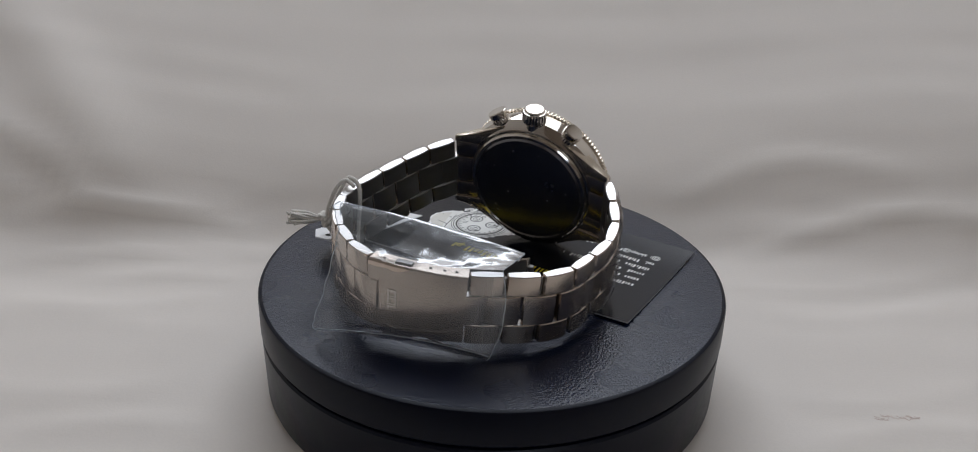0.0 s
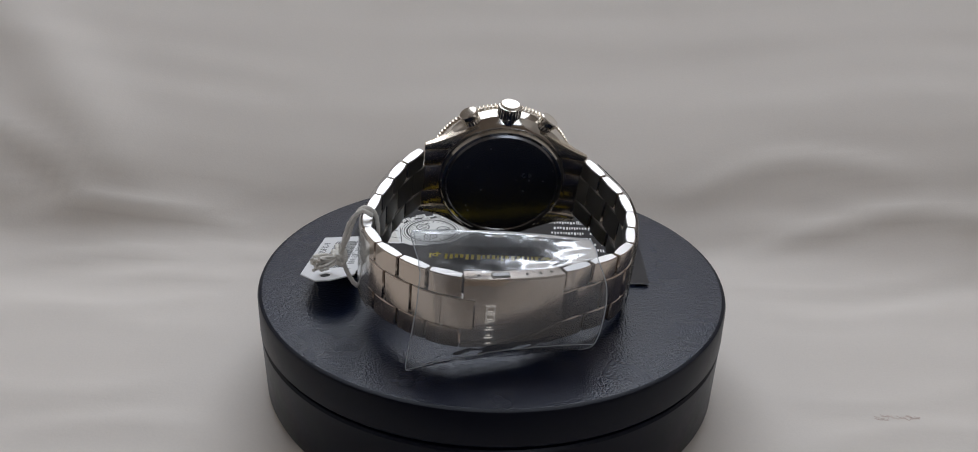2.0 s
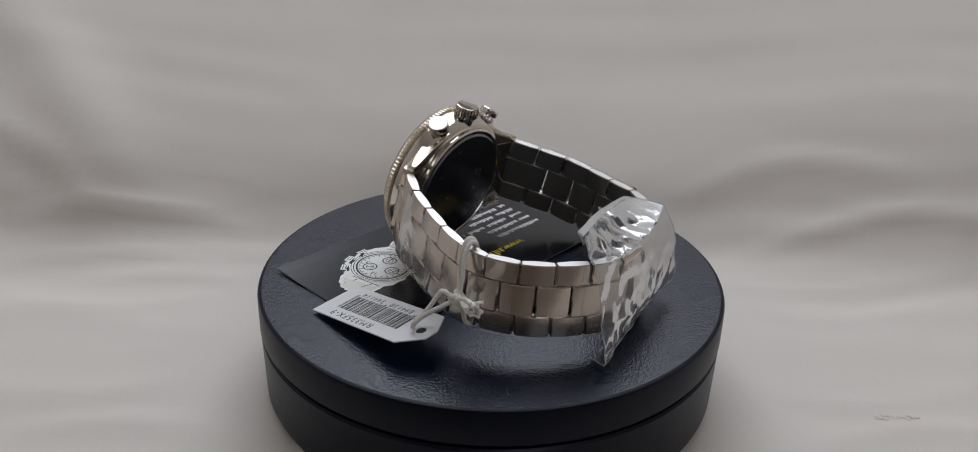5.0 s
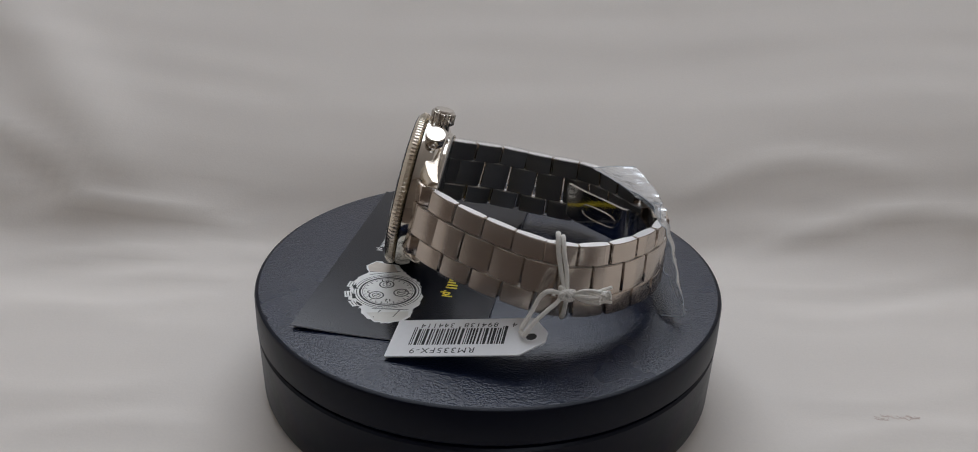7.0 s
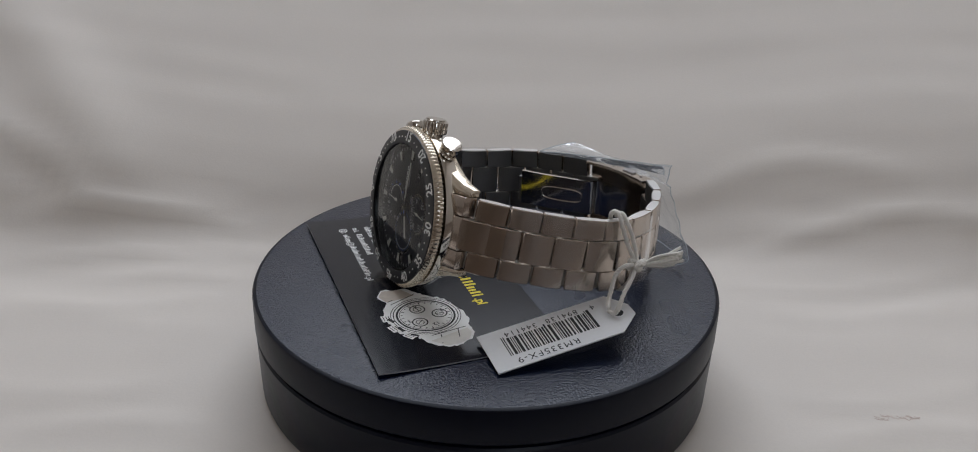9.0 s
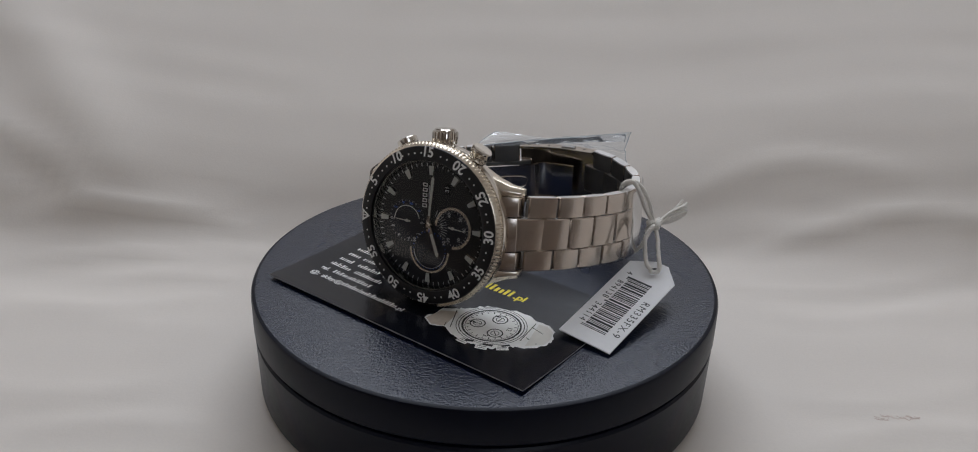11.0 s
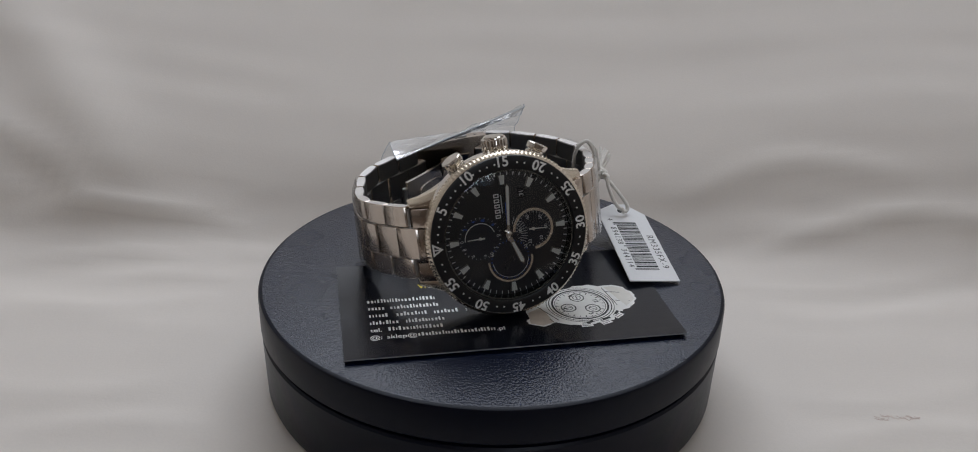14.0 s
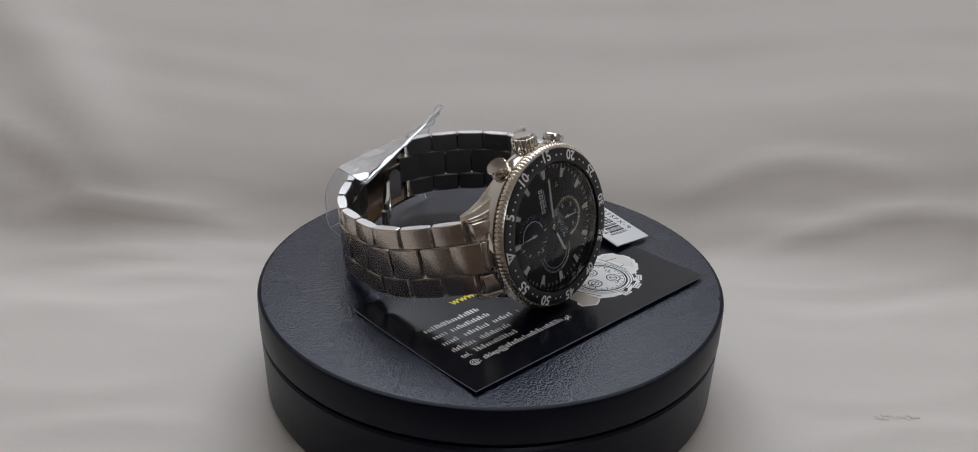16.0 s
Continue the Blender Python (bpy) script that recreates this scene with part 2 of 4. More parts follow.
def room():
    # an unseen room, added to close the set and shape its light
    z0 = GROUND - 0.012
    for name, s, c, mat in (("floor", (1.8, 2.7, 0.02), (0, -0.2, z0 - 0.01), FLOOR), ("wall_north", (1.8, 0.1, 1.6), (0, 1.15, 0.75), WALL),
                            ("wall_east", (0.1, 2.7, 1.6), (0.9, -0.2, 0.75), WALL), ("wall_west", (0.1, 2.7, 1.6), (-0.9, -0.2, 0.75), WALL)):
        ob = part(name, box(bmesh.new(), *s, Matrix.Translation(c)), mat, None)
        tagged(ob, "plain unseen " + name.split("_")[0] + " of the room", name.split("_")[0], kind="structure")
    # unseen wall behind the viewpoint, opened only for the added fill lamp
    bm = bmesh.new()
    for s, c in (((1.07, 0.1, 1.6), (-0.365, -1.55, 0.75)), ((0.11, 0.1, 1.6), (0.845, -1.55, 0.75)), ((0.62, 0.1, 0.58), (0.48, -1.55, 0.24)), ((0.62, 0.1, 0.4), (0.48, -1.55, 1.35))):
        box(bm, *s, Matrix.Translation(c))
    tagged(part("wall_south", bm, DARK_WALL, None), "brown painted wall, unseen, with an opening for the added front fill", "wall", kind="structure")
    # the ceiling, and an unseen sloping roof added to frame the window lamp
    tagged(part("ceiling", box(bmesh.new(), 1.8, 1.9, 0.05, Matrix.Translation((0, -0.55, 1.34))), WALL, None), "plain unseen ceiling of the room", "ceiling", kind="structure")
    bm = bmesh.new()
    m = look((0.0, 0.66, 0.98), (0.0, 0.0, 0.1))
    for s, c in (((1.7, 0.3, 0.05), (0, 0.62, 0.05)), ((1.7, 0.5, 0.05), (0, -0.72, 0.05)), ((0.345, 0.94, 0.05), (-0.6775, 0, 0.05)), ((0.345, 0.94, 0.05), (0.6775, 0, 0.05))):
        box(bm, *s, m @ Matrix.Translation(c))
    tagged(part("roof", bm, WALL, None), "plain sloping roof, unseen, with an opening round the window lamp", "roof", kind="structure")


FOLDS = [  # from (x, s) to (x, s), half width, height, in metres; s runs along the sheet
    (-0.175, 0.100, -0.095, 0.108, 0.0045, 0.0022), (-0.165, 0.066, -0.100, 0.070, 0.004, 0.0020), (-0.140, 0.046, -0.090, 0.052, 0.006, 0.0016),
    (-0.260, 0.235, -0.150, 0.135, 0.016, 0.0075), (-0.215, 0.150, -0.150, 0.112, 0.006, 0.0030), (-0.30, 0.09, -0.19, 0.06, 0.02, 0.006),
    (0.085, 0.118, 0.240, 0.122, 0.010, 0.0009), (0.10, 0.098, 0.21, 0.112, 0.006, 0.0020), (0.075, 0.132, 0.16, 0.136, 0.006, 0.0020), (0.16, 0.085, 0.26, 0.10, 0.009, 0.0010),
    (0.09, 0.126, 0.17, 0.124, 0.0022, 0.0008), (0.12, 0.131, 0.25, 0.128, 0.0026, 0.0009), (0.10, 0.119, 0.14, 0.117, 0.0018, 0.0006), (-0.20, 0.126, -0.10, 0.122, 0.0025, 0.0008), (-0.15, 0.132, -0.08, 0.130, 0.0020, 0.0006),
    (-0.125, -0.038, -0.04, -0.052, 0.004, 0.0022), (0.09, -0.040, 0.16, -0.030, 0.004, 0.0018), (0.115, -0.022, 0.135, -0.020, 0.0012, 0.0003),
    (-0.05, 0.128, 0.06, 0.124, 0.010, 0.0012), (0.13, 0.02, 0.19, 0.05, 0.010, 0.0018), (-0.19, 0.01, -0.12, 0.02, 0.010, 0.0020), (-0.05, 0.30, 0.08, 0.27, 0.03, 0.002),
    (0.09, 0.060, 0.17, 0.075, 0.005, 0.0012), (0.10, 0.035, 0.15, 0.042, 0.004, 0.0009), (0.085, -0.012, 0.15, -0.004, 0.005, 0.0010), (0.10, -0.045, 0.125, -0.047, 0.003, 0.0010), (-0.16, 0.028, -0.10, 0.036, 0.005, 0.0012), (-0.15, -0.02, -0.09, -0.012, 0.006, 0.0012), (-0.11, 0.085, -0.07, 0.090, 0.004, 0.0011), (-0.02, 0.155, 0.10, 0.150, 0.012, 0.0012)]


def cloth_height(x, s):
    """Folds of the cloth: a soft swell, a few long creases, and small puckers."""
    calm = min(1.0, max(0.35, 1 - (s - 0.13) / 0.08))
    h = calm * 0.0015 * noise.noise(Vector((x * 8.0, s * 12.0, 0.3))) + calm * 0.0020 * noise.noise(Vector((x * 3.0 + 2.0, s * 21.0, 4.1))) + 0.0005 * noise.noise(Vector((x * 9.0, s * 85.0, 8.3))) + 0.00030 * noise.noise(Vector((x * 30 + s * 12, s * 60, 1.7)))
    s += 0.032 * min(1.0, max(0.0, (s - 0.045) / 0.04))
    for x0, s0, x1, s1, w, a in FOLDS:
        dx, ds = x1 - x0, s1 - s0
        f = ((x - x0) * dx + (s - s0) * ds) / (dx * dx + ds * ds)
        g = min(max(f, 0.0), 1.0)
        bend = 0.12 * math.hypot(dx, ds) * math.sin(math.pi * g) * (1 if a > 0.0015 else -1)
        d = math.hypot(x - x0 - g * dx, s - s0 - g * ds - bend)
        if d < 4 * w:
            fade = math.sin(math.pi * min(max(0.12 + 0.76 * g, 0), 1)) ** 0.7
            h += a * fade * math.exp(-(d / w) ** 2)
    return h


# the slope of the cloth in degrees along its length, behind the drum and beside it
SWEEP_S = (0.04, 0.06, 0.068, 0.08, 0.095, 0.11, 0.125, 0.16, 0.22, 0.42, 0.9)
SWEEP_MID = (0, 0, 0, 34, 46, 39, 33, 31, 32, 29, 20)
SWEEP_SIDE = (0, 30, 40, 48, 43, 36, 32, 30, 32, 29, 20)


def cloth():
    """One sheet: flat round the turntable, sweeping up behind it towards the sill."""
    bm = bmesh.new()
    xs = [-0.7 + 0.02 * k for k in range(19)] + [-0.32 + 0.005 * k for k in range(129)] + [0.34 + 0.02 * k for k in range(19)]
    ss = [-0.125]
    while ss[-1] < 0.72:
        ss.append(ss[-1] + (0.004 if -0.09 < ss[-1] < 0.30 else 0.012))
    cols = []
    for x in xs:
        f = min(max((abs(x) - 0.05) / 0.15, 0.0), 1.0)
        f = f * f * (3 - 2 * f)
        y, z, col = -0.125, 0.0, []
        for s, s2 in zip(ss, ss[1:] + [ss[-1] + 0.012]):
            a = radians((1 - f) * np.interp(s, SWEEP_S, SWEEP_MID) + f * np.interp(s, SWEEP_S, SWEEP_SIDE))
            near = min(1.0, max(0.0, (math.hypot(x, y) - 0.072) / 0.03))
            h = cloth_height(x, s) * near
            col.append(bm.verts.new((x, y - h * math.sin(a), GROUND + z + h * math.cos(a))))
            y, z = y + (s2 - s) * math.cos(a), z + (s2 - s) * math.sin(a)
        cols.append(col)
    rows = list(zip(*cols))
    for a, b in zip(rows, rows[1:]):
        for k in range(len(xs) - 1):
            bm.faces.new((a[k], a[k + 1], b[k + 1], b[k]))
    ob = part("backdrop_cloth", bm, CLOTH, None)
    for p in ob.data.polygons:
        p.use_smooth = True
    tagged(ob, "creased off-white cloth backdrop sweeping up behind the turntable", "backdrop", kind="structure")


room()
cloth()


# ---- the turntable ----
def turntable():
    top = new("turntable")
    R = 67.9 * MM
    f = 1.0 * MM
    body = part("body", lathe([(0, GROUND), (64.0 * MM, GROUND), (66.7 * MM, GROUND + 1.6 * MM), (67.2 * MM, GROUND + 3 * MM), (67.7 * MM, -12.3 * MM), (67.2 * MM, -11.6 * MM), (65.0 * MM, -11.5 * MM), (0, -11.5 * MM)]), PLASTIC, top, "matt black plastic drum")
    shaded(body)
    plate = part("plate", lathe([(0, -10.6 * MM), (67.4 * MM, -10.6 * MM), (R, -10.0 * MM), (R, -f), (R - 0.3 * f, -0.3 * f), (R - f, 0), (R - 4 * MM, 0), (0, 0)]), PLASTIC, top, "black turning plate")
    shaded(plate)
    face = part("grained_face", lathe([(0, -0.4 * MM), (R - 1.2 * f, -0.4 * MM), (R - 1.2 * f, 0.02 * MM), (R - 1.5 * f, 0.06 * MM), (0, 0.06 * MM)]), GRAINED, plate, "finely grained black top face")
    shaded(face)
    part("seam", lathe([(60 * MM, -11.5 * MM), (63.5 * MM, -11.5 * MM), (63.5 * MM, -10.6 * MM), (60 * MM, -10.6 * MM)]), GAP, top)
    tagged(top, "round matt black plastic display turntable on white cloth", "turntable")
    MOVERS.append((top, None))


turntable()


# ---- the watch ----
def axes(ex, ey, ez, o):
    return Matrix(((ex[0], ey[0], ez[0], o[0]), (ex[1], ey[1], ez[1], o[1]), (ex[2], ey[2], ez[2], o[2]), (0, 0, 0, 1)))


EX = Vector((0.994, -0.048, 0.090)).normalized()
EY = Vector((-0.081, 0.207, 0.975))
EY = (EY - EX * EY.dot(EX)).normalized()
CASE = axes(EX, EY, EX.cross(EY), Vector((-5.1, -25.5, 23.9)) * MM)  # x to 6 o'clock, y to the crown, z out of the dial
FACE = CASE @ Matrix.Rotation(radians(90), 4, "Z")  # the same with 12 o'clock along y
BAND = [(20, -17.3), (26.3, -9.5), (30.4, -1.7), (34.3, 7.1), (36.7, 15.5), (36.5, 23.5), (33.3, 31.7), (29.2, 37.1), (21.5, 43.9), (14.5, 47)]
CLASP = [(14.5, 47), (8, 47.2), (2, 46.7), (-4, 45.7), (-10, 43.8)]
BAND_2 = [(-28.6, -15.5), (-31, -10.5), (-33.4, -5.0), (-35.8, 2.1), (-36, 11.4), (-33.9, 19.8), (-32, 26.4), (-28.3, 32.1), (-22.5, 36.7), (-10, 43.8)]
HEIGHTS = ((-20, 33.7), (-15, 32.5), (-5, 30), (5, 27.8), (13, 26.2), (25, 25.2), (35, 24.8), (55, 24.4))


def band_top(y):
    return float(np.interp(y, [h[0] for h in HEIGHTS], [h[1] for h in HEIGHTS]))


def band_point(x, y):
    return Vector((x, y, band_top(y) - 9.8 + (0.05 if x > 0 else 0.085) * x)) * MM


def along(points):
    """The running length and a lookup of point and direction on the band's middle line."""
    c = spline([band_point(*p) for p in points], 16)
    acc = [0.0]
    for a, b in zip(c, c[1:]):
        acc.append(acc[-1] + (b - a).length)

    def at(s):
        s = min(max(s, 0.0), acc[-1] - 1e-6)
        k = max(i for i in range(len(acc) - 1) if acc[i] <= s)
        f = (s - acc[k]) / (acc[k + 1] - acc[k])
        return c[k].lerp(c[k + 1], f), (c[k + 1] - c[k]).normalized()
    return acc[-1], at


def band_frame(p, t, flip=False):
    """Along the band (x), across it upward (y), outward (z)."""
    t = -t if flip else t
    lean = float(np.interp(p.y / MM, (-18, -5, 13, 25, 47), (0.23, 0.21, 0.13, 0.06, 0.03)))
    w = Vector((-0.06, lean, 1))
    w = (w - t * w.dot(t)).normalized()
    return axes(t, w, t.cross(w), p)


def loft(sections, m):
    """A solid through rings of equal count."""
    bm = bmesh.new()
    rings = [[bm.verts.new(v) for v in s] for s in sections]
    n = len(rings[0])
    for a, b in zip(rings, rings[1:]):
        for k in range(n):
            bm.faces.new((a[k], a[(k + 1) % n], b[(k + 1) % n], b[k]))
    bm.faces.new(rings[0])
    bm.faces.new(rings[-1])
    bmesh.ops.recalc_face_normals(bm, faces=bm.faces)
    bmesh.ops.bevel(bm, geom=[e for e in bm.edges if len(e.link_faces) == 2 and e.calc_face_angle(0) > 0.5], offset=0.25 * MM, segments=2, affect="EDGES", profile=0.5)
    return moved(bm, m)


def case(top):
    mid = lathe([(0, -9.3 * MM), (18.6 * MM, -9.3 * MM), (19.9 * MM, -8.9 * MM), (21.8 * MM, -7.2 * MM), (22.3 * MM, -4.4 * MM), (22.1 * MM, -3.1 * MM), (19 * MM, -2.92 * MM), (0, -2.8 * MM)], 128)
    body = shaded(part("case", moved(mid, CASE), POLISHED, top, "polished steel watch case"))
    for sx in (-1, 1):
        for sy in (-1, 1):
            sec = []
            for x, yi, yo, zt, zb in ((9.0, 10.2, 18.6, -3.0, -8.8), (13.5, 10.2, 16.2, -3.3, -9.0), (17.5, 10.1, 14.1, -4.4, -9.3), (21.0, 10.1, 12.7, -6.0, -9.9), (24.2, 10.1, 12.0, -7.9, -10.6)):
                ym = yi + 0.55 * (yo - yi)
                sec.append([(sx * x * MM, sy * y * MM, z * MM) for y, z in ((yi, zb), (yo, zb), (yo, zt - 1.3), (ym, zt), (yi, zt))])
            shaded(part("lug", loft(sec, CASE), SATIN, body), 30)
        # the end link between two lugs, in three fields
        for y, w, d in ((7.4, 5.2, 0.0), (0.0, 9.2, 0.25), (-7.4, 5.2, 0.0)):
            sec = [[(sx * x * MM, (y + s * w / 2) * MM, z * MM) for s, z in ((-1, zb), (1, zb), (1, zt + d), (-1, zt + d))]
                   for x, zt, zb in ((17.0, -3.6, -9.0), (20.5, -4.6, -9.4), (24.0, -6.6, -10.2))]
            shaded(part("end_link", loft(sec, CASE), BRUSHED, body), 30)
    # the screwless back with its rim, lip and opening notches
    back = lathe([(0, -10.9 * MM), (13.0 * MM, -10.9 * MM), (16.6 * MM, -10.75 * MM), (17.2 * MM, -10.3 * MM), (17.5 * MM, -10.3 * MM), (18.2 * MM, -10.1 * MM), (18.5 * MM, -9.2 * MM), (0, -9.2 * MM)], 128)
    cb = shaded(part("caseback", moved(back, CASE), BACK, top, "steel case back with a dark reflection put into its colour"), 25)
    rim = lathe([(17.25 * MM, -10.28 * MM), (17.4 * MM, -10.5 * MM), (18.1 * MM, -10.45 * MM), (18.55 * MM, -10.0 * MM), (18.6 * MM, -9.25 * MM), (17.25 * MM, -9.25 * MM)], 128)
    shaded(part("caseback_ring", moved(rim, CASE), POLISHED, cb), 25)
    # each notch is a near-black strip: the shade of a recess put in colour
    for a, w in ((62, 9), (88, 5), (112, 12), (200, 8), (262, 5), (330, 8)):
        part("notch", moved(arc_band(bmesh.new(), 17.45 * MM, 18.0 * MM, a, a + w, -10.52 * MM, -10.2 * MM, n=8), CASE), GAP, cb)
    for y, w in ((2.6, 7), (0.6, 5), (-0.8, 6), (-2.2, 4)):
        part("engraving", moved(box(bmesh.new(), w * MM, 0.5 * MM, 0.05 * MM, Matrix.Translation((0, y * MM, -10.93 * MM))), FACE), BACK, cb)


def bezel(top):
    bm, n = bmesh.new(), 120
    prof = [(18.3, -2.9, 0), (20.8, -2.9, 0), (21.7, -2.6, 0), (22.5, -2.1, 1), (22.5, -1.0, 1), (21.9, -0.25, 0), (21.5, 0.12, 0), (18.3, 0.3, 0)]
    rings = []
    for r, z, tooth in prof:
        rings.append([bm.verts.new(((r - tooth * 0.3 * (k % 4 in (0, 3))) * MM * math.cos(math.pi * k / (2 * n)), (r - tooth * 0.3 * (k % 4 in (0, 3))) * MM * math.sin(math.pi * k / (2 * n)), z * MM)) for k in range(4 * n)])
    for a, b in zip(rings, rings[1:] + rings[:1]):
        for k in range(4 * n):
            bm.faces.new((a[k], a[(k + 1) % (4 * n)], b[(k + 1) % (4 * n)], b[k]))
    bmesh.ops.recalc_face_normals(bm, faces=bm.faces)
    bz = shaded(part("bezel", moved(bm, CASE), SATIN, top, "coin-edged steel diver bezel"), 30)
    ins = lathe([(17.9 * MM, -0.2 * MM), (17.9 * MM, 0.75 * MM), (18.2 * MM, 0.85 * MM), (21.3 * MM, 0.38 * MM), (21.45 * MM, 0.1 * MM)], 128)
    insert = shaded(part("bezel_insert", moved(ins, CASE), INSERT, bz, "black bezel insert"))
    slope = math.atan2(0.47, 3.1)

    def on_insert(minute, r, flip=False):
        a = radians(90 - 6 * minute)
        z = 0.86 - (r - 18.2) * math.tan(slope)
        m = Matrix.Rotation(a - radians(90), 4, "Z") @ Matrix.Translation((0, r * MM, z * MM)) @ Matrix.Rotation(-slope, 4, "X")
        return FACE @ (m @ Matrix.Rotation(math.pi, 4, "Z") if flip else m)

    for v in range(5, 60, 5):
        part("numeral", moved(lettering(str(v), 3.7 * MM, 0.06 * MM, bold=0.022), on_insert(v, 19.85, 20 <= v <= 40)), PRINT, bz)
    tri = bmesh.new()
    out, inn = [(-1.75, 1.25), (1.75, 1.25), (0, -1.6)], [(-0.95, 0.8), (0.95, 0.8), (0, -0.75)]
    for z in (0.02, 0.06):
        a, b = [tri.verts.new((x * MM, y * MM, z * MM)) for x, y in out], [tri.verts.new((x * MM, y * MM, z * MM)) for x, y in inn]
        for k in range(3):
            tri.faces.new((a[k], a[(k + 1) % 3], b[(k + 1) % 3], b[k]))
    box(tri, 0.35 * MM, 1.6 * MM, 0.04 * MM, Matrix.Translation((0, 0.1 * MM, 0.04 * MM)))
    part("triangle_mark", moved(tri, on_insert(0, 19.85)), PRINT, bz)
    for v in range(60):
        if v % 5 in (2, 3) or (v % 5 in (1, 4) and v < 16):
            part("minute_dot", moved(lathe([(0, 0.02 * MM), (0.26 * MM, 0.02 * MM), (0.24 * MM, 0.06 * MM), (0, 0.06 * MM)], 12), on_insert(v, 19.6)), PRINT, bz)


def dial(top):
    base = lathe([(0, -2.4 * MM), (18.0 * MM, -2.4 * MM), (18.0 * MM, 0.2 * MM), (17.7 * MM, 0.2 * MM), (17.3 * MM, -1.9 * MM), (0, -1.9 * MM)], 128)
    d = shaded(part("dial", moved(base, CASE), DIAL, top, "black chronograph dial with white markers"), 30)
    flange = lathe([(17.72 * MM, 0.22 * MM), (17.3 * MM, 0.2 * MM), (16.95 * MM, -1.86 * MM), (17.35 * MM, -1.88 * MM)], 128)
    shaded(part("dial_flange", moved(flange, CASE), REHAUT, d, "dark polished flange round the dial"), 30)
    Z = -1.88

    def put(name, bm, mat, label=""):
        return part(name, moved(bm, FACE), mat, d, label)

    ticks = bmesh.new()
    for v in range(60):
        a = radians(6 * v)
        box(ticks, (0.22 if v % 5 else 0.3) * MM, (0.9 if v % 5 else 1.2) * MM, 0.04 * MM, Matrix.Rotation(a, 4, "Z") @ Matrix.Translation((0, 16.3 * MM, Z * MM)))
    tagged(put("minute_track", ticks, GREYPRINT), kind="stuff")
    for h in range(12):
        m = Matrix.Rotation(-radians(30 * h), 4, "Z")
        bm = bmesh.new()
        r0, r1 = (13.3, 16.2)
        base_pts = [(-0.75, r0), (0.75, r0), (1.1, r1), (-1.1, r1)]
        top_pts = [(-0.5, r0 + 0.25), (0.5, r0 + 0.25), (0.8, r1 - 0.2), (-0.8, r1 - 0.2)]
        a = [bm.verts.new((x * MM, y * MM, Z * MM)) for x, y in base_pts]
        b = [bm.verts.new((x * MM, y * MM, (Z + 0.45) * MM)) for x, y in top_pts]
        for k in range(4):
            bm.faces.new((a[k], a[(k + 1) % 4], b[(k + 1) % 4], b[k]))
        bm.faces.new(b)
        moved(bm, m)
        mk = put("hour_marker", bm, POLISHED)
        bm = bmesh.new()
        prism(bm, [(x * MM, y * MM) for x, y in top_pts], (Z + 0.452) * MM, (Z + 0.5) * MM)
        moved(bm, m)
        put("marker_fill", bm, LUME)

    def subdial(cx, cy, r, ring_mat, bands, digits, dmat, hand, ticks_r):
        c = Matrix.Translation((cx * MM, cy * MM, 0))
        put("subdial", moved(lathe([(r * MM, (Z + 0.04) * MM), ((r - 0.12) * MM, (Z - 0.0) * MM), (0, (Z + 0.01) * MM)], 64), c), SUBDIAL)
        for r0, r1, a0, a1, mat in bands:
            put("subdial_ring", arc_band(bmesh.new(), r0 * MM, r1 * MM, a0, a1, (Z + 0.05) * MM, (Z + 0.09) * MM, cx * MM, cy * MM), mat)
        for k, (txt, ang, mat) in enumerate(digits):
            a = radians(90 - ang)
            put("subdial_numeral", moved(lettering(txt, 1.35 * MM, 0.03 * MM), Matrix.Translation(((cx + dmat * math.cos(a)) * MM, (cy + dmat * math.sin(a)) * MM, (Z + 0.08) * MM))), mat)
        bm = bmesh.new()
        for k in range(30):
            box(bm, 0.12 * MM, 0.45 * MM, 0.03 * MM, c @ Matrix.Rotation(radians(12 * k), 4, "Z") @ Matrix.Translation((0, ticks_r * MM, (Z + 0.07) * MM)))
        tagged(put("subdial_track", bm, ring_mat), kind="stuff")
        bm = lathe([(0, (Z + 0.1) * MM), (0.45 * MM, (Z + 0.1) * MM), (0.4 * MM, (Z + 0.4) * MM), (0, (Z + 0.45) * MM)], 20)
        prism(bm, [(-0.24 * MM, -1.2 * MM), (0.24 * MM, -1.2 * MM), (0.08 * MM, 3.6 * MM), (-0.08 * MM, 3.6 * MM)], (Z + 0.25) * MM, (Z + 0.33) * MM)
        put("subdial_hand", moved(bm, c @ Matrix.Rotation(-radians(hand), 4, "Z")), INK if cx else LUME)

    g, w, b = GREYPRINT, PRINT, BLUE
    subdial(0, 7.6, 5.9, g, [(4.05, 4.25, -75, 92, w)], [("0", 0, g), ("2", 40, b), ("4", 75, b), ("8", 105, b), ("6", 140, b), ("0", 180, g), ("2", 220, g), ("4", 260, g), ("6", 300, g), ("8", 335, g)], 5.0, 2, 5.6)
    subdial(0, -7.2, 5.8, g, [(4.95, 5.7, -180, 90, SATIN)], [("60", 180, g), ("10", 235, g), ("50", 130, g), ("40", 70, g), ("20", 290, g), ("30", 0, g)], 3.6, 185, 4.6)
